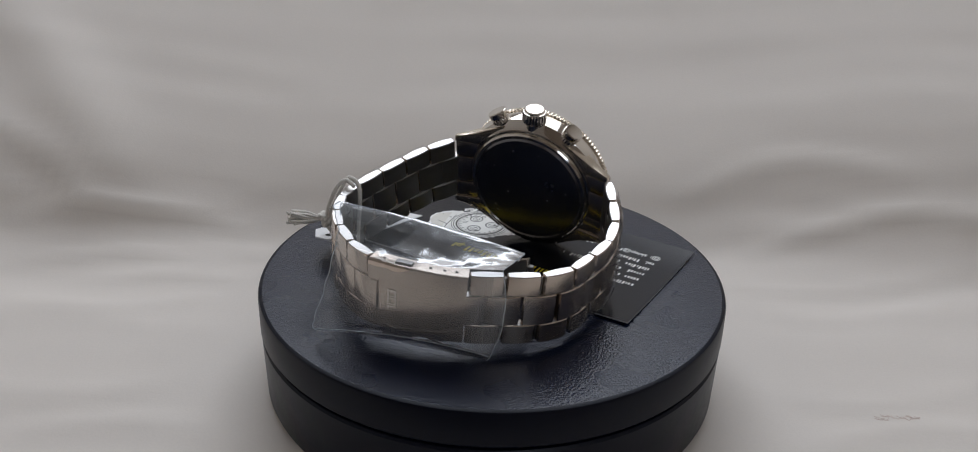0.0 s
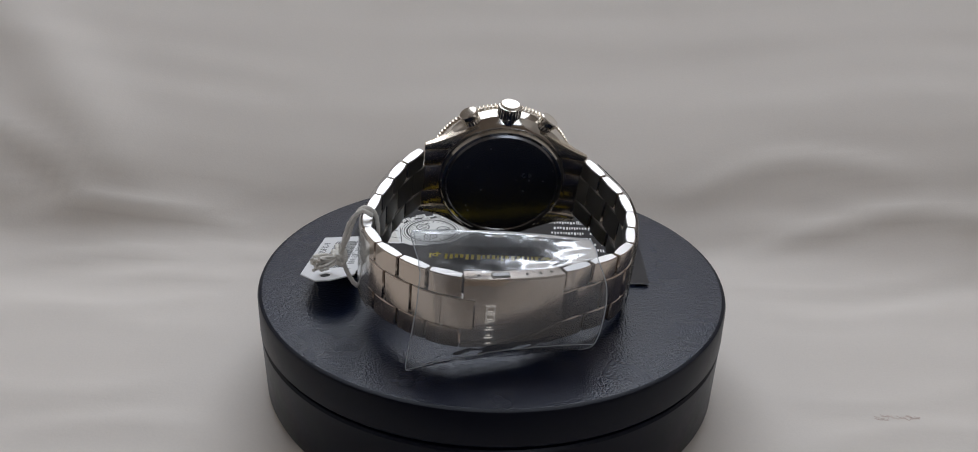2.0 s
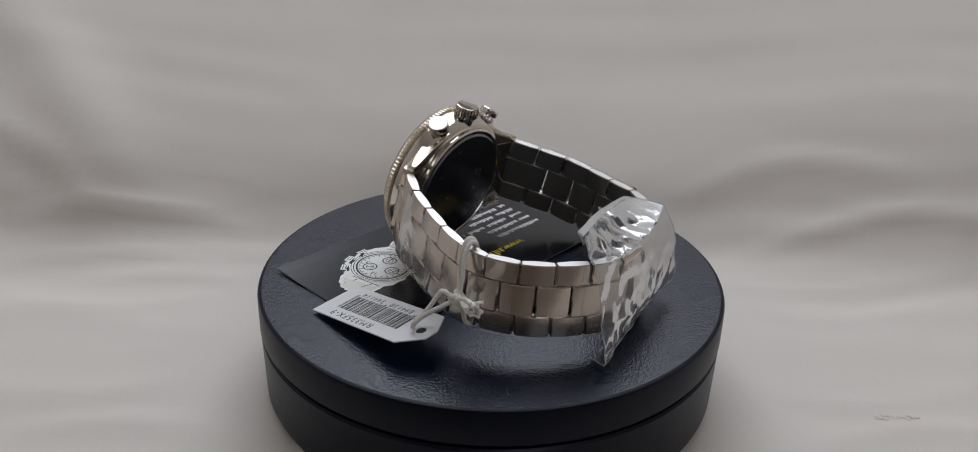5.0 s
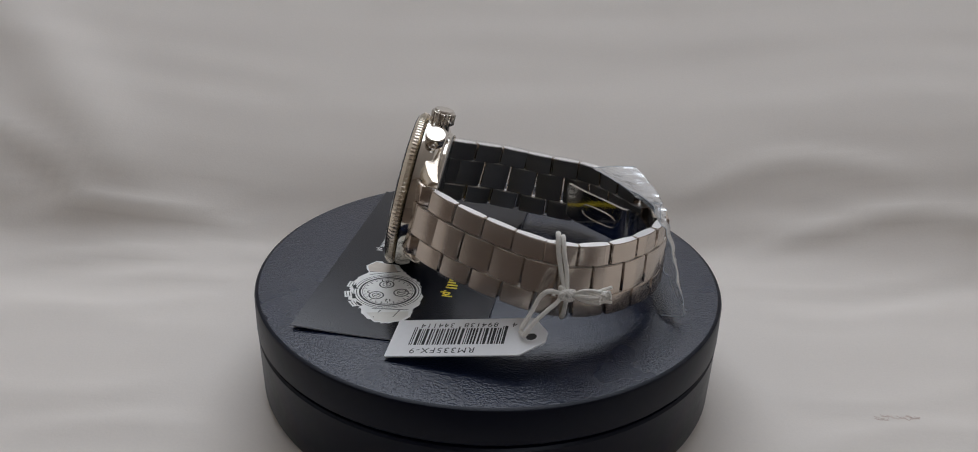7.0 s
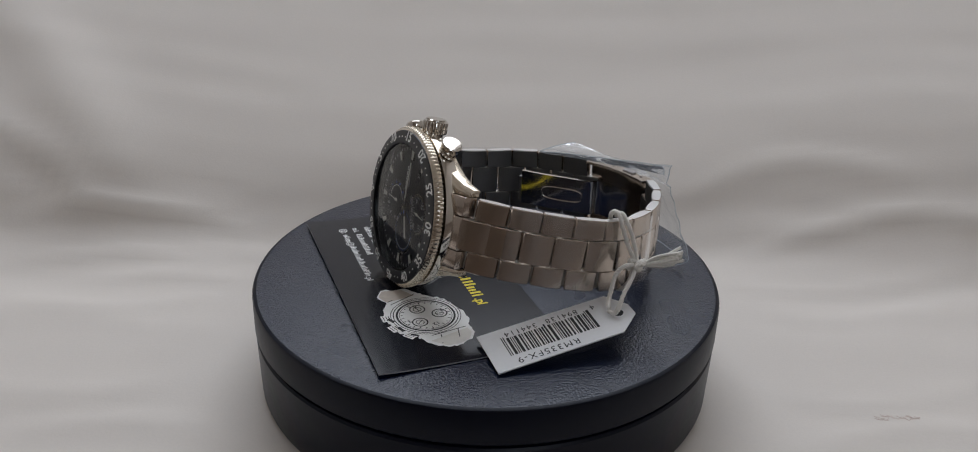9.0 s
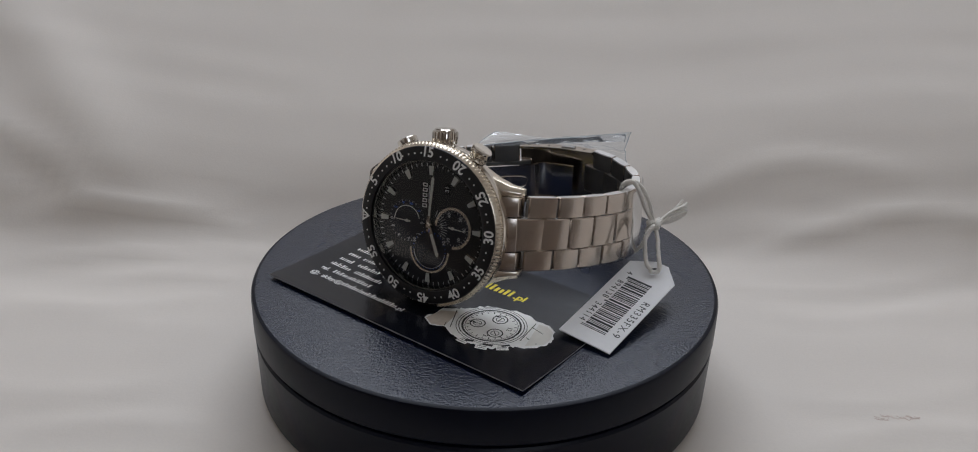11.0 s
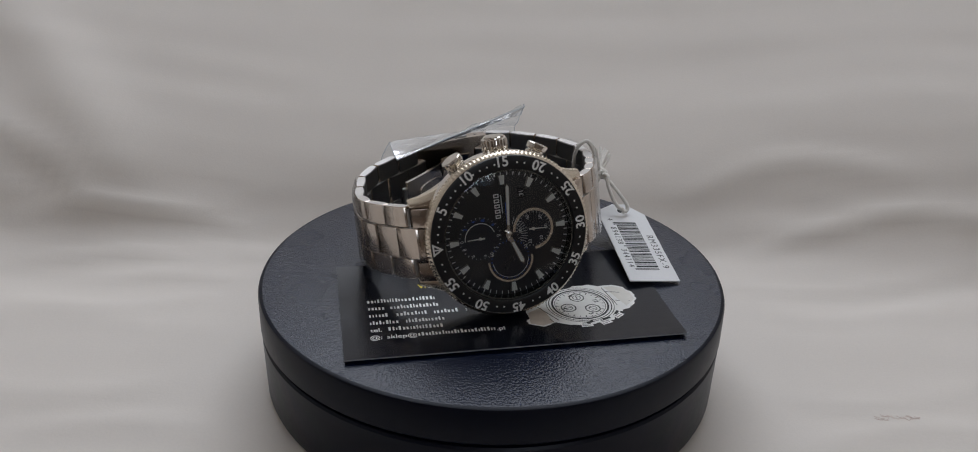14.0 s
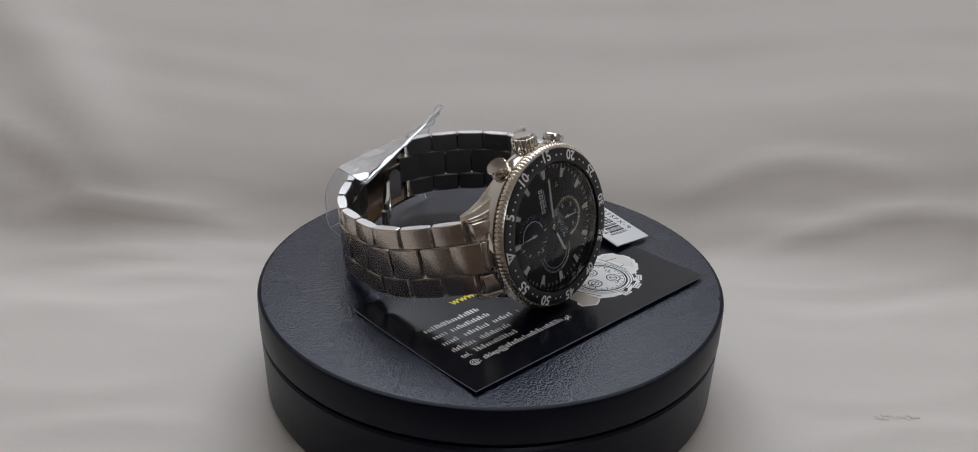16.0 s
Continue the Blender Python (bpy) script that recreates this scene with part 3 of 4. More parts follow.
    subdial(-7.2, 0, 6.4, b, [(5.75, 6.3, 88, 272, SATIN), (4.9, 5.05, 95, 265, GREYPRINT)], [("60", 25, g), ("30", 150, g)], 5.4, 300, 5.2)
    fan = bmesh.new()
    for k in range(12):
        a = radians(150 + 9 * k)
        box(fan, 0.12 * MM, 1.9 * MM, 0.03 * MM, Matrix.Rotation(a, 4, "Z") @ Matrix.Translation((0, 4.2 * MM, (Z + 0.12) * MM)))
    tagged(put("fan_of_lines", moved(fan, Matrix.Translation((-0.6 * MM, -0.4 * MM, 0))), g), kind="stuff")
    # the maker's mark as plain bars, the line under it, and the date window
    for k in range(5):
        put("maker_mark", open_block(1.0, 1.45, 0.26, 0.06, Matrix.Translation(((5.0 + 1.42 * k) * MM, 2.0 * MM, (Z + 0.08) * MM))), w)
    put("small_print", box(bmesh.new(), 5.0 * MM, 0.28 * MM, 0.03 * MM, Matrix.Translation((8.2 * MM, 0.7 * MM, (Z + 0.05) * MM))), g)
    win = box(bmesh.new(), 3.0 * MM, 2.1 * MM, 0.05 * MM, Matrix.Translation((10.3 * MM, -5.0 * MM, (Z + 0.04) * MM)), 0.01 * MM, 1)
    put("date_window", win, GAP)
    put("date_number", moved(lettering("31", 1.7 * MM, 0.03 * MM), Matrix.Translation((10.3 * MM, -5.0 * MM, (Z + 0.09) * MM))), g)

    def hand(name, ang, length, width, z, mat, tail, tip):
        bm = prism(bmesh.new(), [(-width * 0.35 * MM, -tail * MM), (width * 0.35 * MM, -tail * MM), (width * 0.5 * MM, (length - tip) * MM), (0, length * MM), (-width * 0.5 * MM, (length - tip) * MM)], z * MM, (z + 0.15) * MM)
        h = put(name, moved(bm, Matrix.Rotation(-radians(ang), 4, "Z")), POLISHED)
        bm = prism(bmesh.new(), [(-width * 0.26 * MM, 2.6 * MM), (width * 0.26 * MM, 2.6 * MM), (width * 0.34 * MM, (length - tip) * MM), (0, (length - 0.4) * MM), (-width * 0.34 * MM, (length - tip) * MM)], (z + 0.152) * MM, (z + 0.19) * MM)
        put(name + "_fill", moved(bm, Matrix.Rotation(-radians(ang), 4, "Z")), mat)

    hand("hour_hand", 249, 9.4, 1.35, Z + 0.7, LUME, 1.5, 1.0)
    hand("minute_hand", 94.5, 13.7, 1.05, Z + 1.0, LUME, 1.8, 0.9)
    bm = lathe([(0, (Z + 0.6) * MM), (1.0 * MM, (Z + 0.6) * MM), (0.95 * MM, (Z + 1.5) * MM), (0.5 * MM, (Z + 1.6) * MM), (0, (Z + 1.6) * MM)], 24)
    put("hand_hub", bm, POLISHED)
    bm = prism(bmesh.new(), [(-0.34 * MM, -1.8 * MM), (0.34 * MM, -1.8 * MM), (0.14 * MM, 8.6 * MM), (-0.14 * MM, 8.6 * MM)], (Z + 0.88) * MM, (Z + 0.96) * MM)
    put("chronograph_hand", moved(bm, Matrix.Rotation(-radians(91), 4, "Z")), BLUE)
    glass = lathe([(0, 0.55 * MM), (17.2 * MM, 0.55 * MM), (17.85 * MM, 0.3 * MM)], 96)
    gl = shaded(part("crystal", moved(glass, CASE), GLASS, top, "flat clear watch crystal"))
    gl.visible_shadow = False


def open_block(w, h, stroke, deep, m):
    """A small hollow rectangle, standing for one sign of a maker's mark."""
    bm = bmesh.new()
    for sx, sy, x, y in ((stroke, h, -(w - stroke) / 2, 0), (stroke, h, (w - stroke) / 2, 0), (w - 2 * stroke, stroke, 0, (h - stroke) / 2), (w - 2 * stroke, stroke, 0, -(h - stroke) / 2)):
        box(bm, sx * MM, sy * MM, deep * MM, m @ Matrix.Translation((x * MM, y * MM, 0)))
    return bm


def fluted(profile, n, depth, flute):
    """A turned knob with grip flutes on the rings that flute names."""
    bm, seg, rings = bmesh.new(), n * 4, []
    for i, (r, z) in enumerate(profile):
        if r == 0:
            rings.append([bm.verts.new((0, 0, z * MM))])
            continue
        cut = depth if i in flute else 0.0
        rings.append([bm.verts.new(((r - cut * (k % 4 in (0, 1))) * MM * math.cos(2 * math.pi * k / seg), (r - cut * (k % 4 in (0, 1))) * MM * math.sin(2 * math.pi * k / seg), z * MM)) for k in range(seg)])
    for a, b in zip(rings, rings[1:]):
        for k in range(seg):
            q = list(dict.fromkeys([a[k % len(a)], a[(k + 1) % len(a)], b[(k + 1) % len(b)], b[k % len(b)]]))
            bm.faces.new(q)
    bmesh.ops.recalc_face_normals(bm, faces=bm.faces)
    return bm


def knobs(top):
    up = Matrix.Rotation(radians(-90), 4, "X")  # z of the knob to the case's y
    crown = fluted([(0, 19.5), (2.5, 19.5), (2.5, 21.6), (3.2, 21.7), (3.5, 22.1), (3.5, 24.6), (3.3, 25.0), (3.0, 25.1), (2.95, 25.4), (2.6, 25.7), (0, 25.85)], 24, 0.28, (4, 5))
    shaded(part("crown", moved(crown, CASE @ Matrix.Translation((0.6 * MM, 0, -6.6 * MM)) @ up), POLISHED, top, "fluted steel crown"), 30)
    for s in (-1, 1):
        k = fluted([(0, 19.0), (1.7, 19.0), (1.7, 21.2), (2.5, 21.3), (2.6, 21.5), (2.6, 22.3), (2.5, 22.5), (2.2, 22.6), (2.2, 22.9), (2.75, 23.0), (2.85, 23.2), (2.85, 24.5), (2.6, 24.8), (0, 24.9)], 20, 0.15, (4, 5))
        shaded(part("pusher", moved(k, CASE @ Matrix.Translation((0.4 * MM, 0, -6.4 * MM)) @ Matrix.Rotation(radians(-29.5 * s), 4, "Z") @ up), POLISHED, top, "steel chronograph pusher"), 30)


def link_mesh(length, width, thick, dome):
    """A link with a domed outer face and soft edges: x along, y across, z out."""
    bm = bmesh.new()
    xs = [-0.5, -0.465, -0.25, 0.0, 0.25, 0.465, 0.5]
    rows = []
    for fx in xs:
        z1 = thick / 2 - dome * (2 * fx) ** 2 - (0.3 * MM if abs(fx) == 0.5 else 0.0)
        z0 = -thick / 2 + 0.8 * dome * (2 * fx) ** 2 + (0.3 * MM if abs(fx) == 0.5 else 0.0)
        h, e = width / 2 - (0.22 * MM if abs(fx) == 0.5 else 0.0), 0.24 * MM
        rows.append([bm.verts.new((fx * length, y, z)) for y, z in ((-h + e, z1), (h - e, z1), (h, z1 - e), (h, z0 + e), (h - e, z0), (-h + e, z0), (-h, z0 + e), (-h, z1 - e))])
    for a, b in zip(rows, rows[1:]):
        for k in range(8):
            bm.faces.new((a[k], a[(k + 1) % 8], b[(k + 1) % 8], b[k]))
    bm.faces.new(rows[0])
    bm.faces.new(rows[-1])
    bmesh.ops.recalc_face_normals(bm, faces=bm.faces)
    return bm


def shared(name, mesh, mat_world, parent):
    ob = new(name, mesh)
    ob.parent = parent
    ob.matrix_basis = mat_world
    return ob


def bracelet(top):
    proto = {}
    for kind, w, dome in (("outer_link", 5.65, 0.48), ("centre_link", 8.5, 0.56)):
        ob = shaded(part(kind, link_mesh((8.55 if w < 6 else 8.75) * MM, w * MM, 3.0 * MM, dome * MM), BRUSHED, None), 30)
        ob.data.materials.append(LINK_SIDE)
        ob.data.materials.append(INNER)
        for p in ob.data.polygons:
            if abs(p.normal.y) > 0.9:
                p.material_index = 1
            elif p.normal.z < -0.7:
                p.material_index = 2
        proto[kind] = ob.data
        bpy.data.objects.remove(ob)
    for pts, flip in ((BAND, False), (BAND_2, True)):
        total, at = along(pts)
        n = round(total / (9.1 * MM))
        pitch = total / n
        pins = bmesh.new()
        for k in range(n):
            p, t = at((k + 0.03) * pitch)
            m = band_frame(p, t, flip)
            tube(pins, [m @ Vector((0, s * 9.2 * MM, 0)) for s in (-1, 0, 1)], 0.55 * MM, 8)
        strand = part("bracelet_half", pins, DARK_STEEL, top, "brushed steel three-row bracelet")
        for k in range(n + 1):
            for kind, row, off in (("outer_link", 7.15, 0.5), ("centre_link", 0.0, 0.0), ("outer_link", -7.15, 0.5)):
                if k == n and off:
                    continue
                s = (k + off) * pitch
                p, t = at(s)
                a, b = at(s - 0.4 * pitch)[0], at(s + 0.4 * pitch)[0]
                t = (b - a).normalized()
                c = 0.5 * p + 0.25 * (a + b)
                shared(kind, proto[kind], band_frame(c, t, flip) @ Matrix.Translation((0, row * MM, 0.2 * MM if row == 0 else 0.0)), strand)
    clasp(top)


def clasp(top):
    total, at = along(CLASP)
    bm, n = bmesh.new(), 14
    # a bent sheet with a flange along each long edge
    sect = [(-9.7, -2.6), (-9.7, 1.3), (-9.3, 1.75), (9.3, 1.75), (9.7, 1.3), (9.7, -2.6), (8.9, -2.6), (8.9, 0.9), (-8.9, 0.9), (-8.9, -2.6)]
    rings = []
    for k in range(n + 1):
        p, t = at(total * k / n)
        m = band_frame(p, t)
        rings.append([bm.verts.new(m @ Vector((0, y * MM, z * MM))) for y, z in sect])
    q = len(sect)
    for a, b in zip(rings, rings[1:]):
        for k in range(q):
            bm.faces.new((a[k], a[(k + 1) % q], b[(k + 1) % q], b[k]))
    bm.faces.new(rings[0])
    bm.faces.new(rings[-1])
    bmesh.ops.recalc_face_normals(bm, faces=bm.faces)
    cl = shaded(part("clasp", bm, BRUSHED, top, "brushed steel fold-over clasp"), 35)
    # near-black discs give the shade inside the pin holes; no hole is bored
    for f in (0.14, 0.62, 0.76, 0.88):
        p, t = at(total * f)
        m = band_frame(p, t) @ Matrix.Translation((0, 9.68 * MM, -0.5 * MM)) @ Matrix.Rotation(radians(-90), 4, "X")
        part("pin_hole", moved(lathe([(0, 0.06 * MM), (0.42 * MM, 0.06 * MM), (0.42 * MM, -0.2 * MM)], 16), m), GAP, cl)
    p, t = at(total * 0.36)
    part("push_button", box(bmesh.new(), 4.6 * MM, 1.0 * MM, 1.9 * MM, band_frame(p, t) @ Matrix.Translation((0, 9.7 * MM, -0.5 * MM)), 0.4 * MM, 3), DARK_STEEL, cl)
    # the stamped mark on the cover, as plain raised bars
    for k in range(5):
        p, t = at(total * 0.27)
        part("stamped_mark", open_block(2.4, 2.0, 0.42, 0.4, band_frame(p, t) @ Matrix.Translation((0, (1.6 - 2.3 * k) * MM, 1.76 * MM))), POLISHED, cl)
    # the folding blades inside
    for pts, z0, z1 in (([(-19.5, 24.0), (-14.3, 28.2), (-7.2, 35), (-3.2, 38.8), (-2.6, 41.2), (1, 43.2), (8, 44.6)], 9.2, 20.2),):
        line = spline([(x, y, 0) for x, y in pts], 8)
        bm, rings = bmesh.new(), []
        for k, c in enumerate(line):
            d = (line[min(k + 1, len(line) - 1)] - line[max(k - 1, 0)]).normalized()
            o = Vector((-d.y, d.x, 0)) * 0.45
            dz = -0.05 * (c.y - 32)
            rings.append([bm.verts.new(Vector((c.x + s * o.x, c.y + s * o.y, z + dz)) * MM) for s, z in ((-1, z0), (1, z0), (1, z1), (-1, z1))])
        for a, b in zip(rings, rings[1:]):
            for k in range(4):
                bm.faces.new((a[k], a[(k + 1) % 4], b[(k + 1) % 4], b[k]))
        bm.faces.new(rings[0])
        bm.faces.new(rings[-1])
        bmesh.ops.recalc_face_normals(bm, faces=bm.faces)
        bl = shaded(part("folding_blade", bm, POLISHED, cl, "polished steel folding blade"), 35)
    # the rolled slot on the blade and the hinge at its end
    d = Vector((11.0, 10.6, 0)).normalized()
    o = Vector((d.y, -d.x, 0))
    loop = []
    for k in range(33):
        a = 2 * math.pi * k / 32
        u, v = 6.4 * math.copysign(abs(math.cos(a)) ** 0.6, math.cos(a)), 2.1 * math.copysign(abs(math.sin(a)) ** 0.6, math.sin(a))
        loop.append((Vector((-9.6, 32.7, 14.4)) + d * u + o * 0.55 + Vector((0, 0, v - 0.05 * u * d.y))) * MM)
    shaded(part("slot_rim", tube(bmesh.new(), loop, 0.28 * MM, 8), POLISHED, cl), 60)
    h = Vector((-19.9, 24.2, 0))
    shaded(part("hinge", tube(bmesh.new(), [(h + Vector((0, 0, z))) * MM for z in (10.2, 13, 16, 18.5)], 0.85 * MM, 12), DARK_STEEL, cl), 60)


def watch():
    top = new("wristwatch")
    tagged(top, "steel chronograph wristwatch with black dial standing on its side", "watch")
    rides(top, Matrix())
    case(top)
    bezel(top)
    dial(top)
    knobs(top)
    bracelet(top)


watch()


# ---- the card ----
CARD_POSE = axes(Vector((0.9861, -0.1661, 0)), Vector((0.1661, 0.9861, 0)), Vector((0, 0, 1)), Vector((-52.6, -36.6, 0)) * MM)


def card_z(x, y):
    """The card bows: its long front edge and corners stand off the plate."""
    return 0.25 + 0.75 * max(0.0, (22 - y) / 22) ** 2 + 0.5 * max(0.0, (y - 30) / 20) ** 2 * abs(x - 45) / 45


def on_card(bm, lift):
    for v in bm.verts:
        v.co.z += (card_z(v.co.x / MM, v.co.y / MM) + 0.35) * MM + lift * MM
    return bm


def card():
    top = new("business_card")
    tagged(top, "glossy black business card with white and yellow print on the turntable", "card")
    bm, nx, ny, t = bmesh.new(), 18, 12, 0.35
    g = [[[bm.verts.new((90 * MM * i / nx, 50 * MM * j / ny, (card_z(90 * i / nx, 50 * j / ny) + z) * MM)) for j in range(ny + 1)] for i in range(nx + 1)] for z in (0, t)]
    for i in range(nx):
        for j in range(ny):
            for k in (0, 1):
                q = (g[k][i][j], g[k][i + 1][j], g[k][i + 1][j + 1], g[k][i][j + 1])
                bm.faces.new(q if k else q[::-1])
    rim = [(i, 0) for i in range(nx)] + [(nx, j) for j in range(ny)] + [(i, ny) for i in range(nx, 0, -1)] + [(0, j) for j in range(ny, 0, -1)]
    edge = []
    for (a, b), (c, d) in zip(rim, rim[1:] + rim[:1]):
        edge.append(bm.faces.new((g[0][a][b], g[0][c][d], g[1][c][d], g[1][a][b])))
    for f in edge:
        f.material_index = 1
    sheet = part("sheet", bm, CARD, top)
    sheet.data.materials.append(CARD_EDGE)
    # what may be read is lettered; names, addresses and numbers are rows of small bars
    rng = random.Random(12)

    def words(x, y, w, mat, name, size=1.0):
        k = 0.0
        while k + 0.4 <= w:
            wide, tall = size * rng.choice((0.34, 0.46, 0.54, 0.6)), size * rng.choice((1.3, 1.3, 1.35, 1.8, 1.9))
            bm = box(bmesh.new(), wide * MM, tall * MM, 0.02 * MM, Matrix.Translation(((x + k + wide / 2) * MM, (y + (tall - 1.4 * size) / 2) * MM, 0)))
            part(name, on_card(bm, 0.02), mat, top)
            k += wide + size * rng.choice((0.34, 0.4, 0.5))

    def legible(text, x, y, size, mat, bold=0.0):
        bm = moved(lettering(text, size * MM, 0.02 * MM, "LEFT", bold), Matrix.Translation((x * MM, y * MM, 0)))
        part("card_print", on_card(bm, 0.02), mat, top)

    for y, row in ((29.0, ((7.6, 19.0),)), (25.2, ((7.6, 4.6), (13.6, 14.0))), (21.4, ((7.6, 5.2), (15.0, 8.6), (25.2, 7.0), (34, 1.0))), (17.6, ((7.6, 8.2), (17.2, 10.4))), (14.0, ((12.2, 14.4),)), (10.2, ((19.6, 20.6),))):
        for x, w in row:
            words(x, y, w, PRINT, "print_bar")
    legible("tel.", 7.4, 13.9, 2.5, PRINT, 0.01)
    legible("@:", 7.0, 10.1, 2.7, PRINT, 0.01)
    legible("sklep@", 11.4, 10.1, 2.6, PRINT, 0.01)
    legible(".pl", 40.4, 10.1, 2.6, PRINT, 0.01)
    legible("www.", 22.6, 36.2, 3.9, YELLOW, 0.025)
    words(32.0, 36.2, 29.0, YELLOW, "yellow_bar", 1.75)
    legible(".pl", 61.6, 36.2, 4.0, YELLOW, 0.03)
    # the drawing of a watch in white with ink lines
    c = Vector((66.0, 19.5))
    d = Vector((0.955, 0.30))
    n = Vector((-d.y, d.x))
    half = [(-19.5, -3.2), (-16.5, -6.4), (-12, -5.8), (-9, -9.0), (-5, -10.5), (-2, -11.6), (2, -11.4), (4.5, -11.8), (8, -9.4), (9.6, -8.2), (13, -7.5), (17.2, -4.6), (18.4, -1.0), (18.0, 3.4), (15.4, 6.2), (11, 7.2), (9, 9.2), (4, 10.6), (-2, 10.4), (-7, 9.0), (-10, 6.4), (-13, 5.2), (-17, 3.0)]
    rough = random.Random(3)
    outline = []
    for (x0, y0), (x1, y1) in zip(half, half[1:] + half[:1]):
        for f in (0.0, 0.25, 0.5, 0.75):
            j = rough.uniform(-0.45, 0.45) if f else 0.0
            outline.append(c + d * (x0 + (x1 - x0) * f + j) * 0.93 + n * (y0 + (y1 - y0) * f - j) * 0.93)
    for kx, ky in ((-4.6, -10.6), (1.2, -11.6), (6.6, -9.9)):
        q = c + d * kx * 0.93 + n * ky * 0.93
        turn = Matrix.Translation((q.x * MM, q.y * MM, 0)) @ Matrix.Rotation(math.atan2(d.y, d.x) + 0.06 * kx, 4, "Z")
        part("drawn_pusher", on_card(box(bmesh.new(), 3.2 * MM, 2.6 * MM, 0.01 * MM, turn), 0.012), PRINT, top)
        for o in (-0.7, 0.1, 0.8):
            part("ink_line", on_card(box(bmesh.new(), 2.4 * MM, 0.22 * MM, 0.01 * MM, turn @ Matrix.Translation((0.2 * o * MM, o * MM, 0))), 0.03), INK, top)
    fan = bmesh.new()
    mid = fan.verts.new((c.x * MM, c.y * MM, 0))
    rim = [fan.verts.new((p.x * MM, p.y * MM, 0)) for p in outline]
    for a, b in zip(rim, rim[1:] + rim[:1]):
        fan.faces.new((mid, a, b))
    bmesh.ops.subdivide_edges(fan, edges=fan.edges[:], cuts=1, use_grid_fill=True)
    part("watch_drawing", on_card(fan, 0.015), PRINT, top, "white drawing of a watch")
    for name, rows, mat in (("strap_shade", [(-19.0, -3.2), (-16.3, -5.9), (-12.4, -5.4), (-11.6, 3.6), (-16.6, 2.4)], TAN), ("strap_shade", [(12.2, -6.6), (16.8, -4.2), (17.9, -0.6), (17.4, 3.0), (15.0, 5.4), (12.4, 5.8)], CREAM)):
        pts = [c + d * x * 0.93 + n * y * 0.93 for x, y in rows]
        part(name, on_card(prism(bmesh.new(), [(q.x * MM, q.y * MM) for q in pts], 0, 0.006 * MM), 0.02), mat, top)
    for txt, a, r in (("12", 17, 5.0), ("9", 108, 5.2), ("3", -72, 5.4), ("6", 197, 5.3)):
        q = c + Vector((math.cos(radians(a)), math.sin(radians(a)))) * r
        part("ink_numeral", on_card(moved(lettering(txt, 1.9 * MM, 0.006 * MM, bold=0.02), Matrix.Translation((q.x * MM, q.y * MM, 0)) @ Matrix.Rotation(radians(-73), 4, "Z")), 0.035), INK, top)
    for r, w in ((9.6, 0.18), (8.9, 0.25), (8.1, 0.55), (7.2, 0.15)):
        part("ink_ring", on_card(arc_band(bmesh.new(), (r - w) * MM, r * MM, 0, 360, 0, 0.01 * MM, c.x * MM, c.y * MM), 0.03), INK, top)
    for a in (90, 200, 320):
        x, y = c.x + 3.9 * math.cos(radians(a)), c.y + 3.9 * math.sin(radians(a))
        for r, w in ((2.2, 0.35), (1.2, 0.2)):
            part("ink_ring", on_card(arc_band(bmesh.new(), (r - w) * MM, r * MM, 0, 360, 0, 0.01 * MM, x * MM, y * MM, 24), 0.03), INK, top)
        bm = box(bmesh.new(), 2.0 * MM, 0.25 * MM, 0.01 * MM, Matrix.Translation((x * MM, y * MM, 0)) @ Matrix.Rotation(radians(a), 4, "Z"))
        part("ink_line", on_card(bm, 0.035), INK, top)
    for k in range(24):
        a = math.pi * k / 12
        bm = box(bmesh.new(), (0.9 if k % 2 == 0 else 0.5) * MM, 0.28 * MM, 0.01 * MM, Matrix.Translation(((c.x + 6.5 * math.cos(a)) * MM, (c.y + 6.5 * math.sin(a)) * MM, 0)) @ Matrix.Rotation(a, 4, "Z"))
        part("ink_line", on_card(bm, 0.03), INK, top)
    for x, y, w, h, a in ((-11.5, -0.5, 0.25, 9, 10), (-13, -1.5, 0.2, 7, 8), (10.8, 0.5, 0.25, 10, -8), (13.2, 2.2, 0.25, 4, 60), (2.5, -10.2, 2.6, 0.9, 0), (-3.0, -10.0, 2.2, 1.0, 10), (7.2, -8.6, 2.2, 0.8, 35), (-15, -1.5, 5, 0.2, 8), (13, -3.5, 4, 0.3, -30)):
        q = c + d * x * 0.93 + n * y * 0.93
        bm = box(bmesh.new(), w * MM, h * MM, 0.01 * MM, Matrix.Translation((q.x * MM, q.y * MM, 0)) @ Matrix.Rotation(math.atan2(d.y, d.x) + radians(a), 4, "Z"))
        part("ink_line", on_card(bm, 0.03), INK, top)
    rides(top, CARD_POSE)


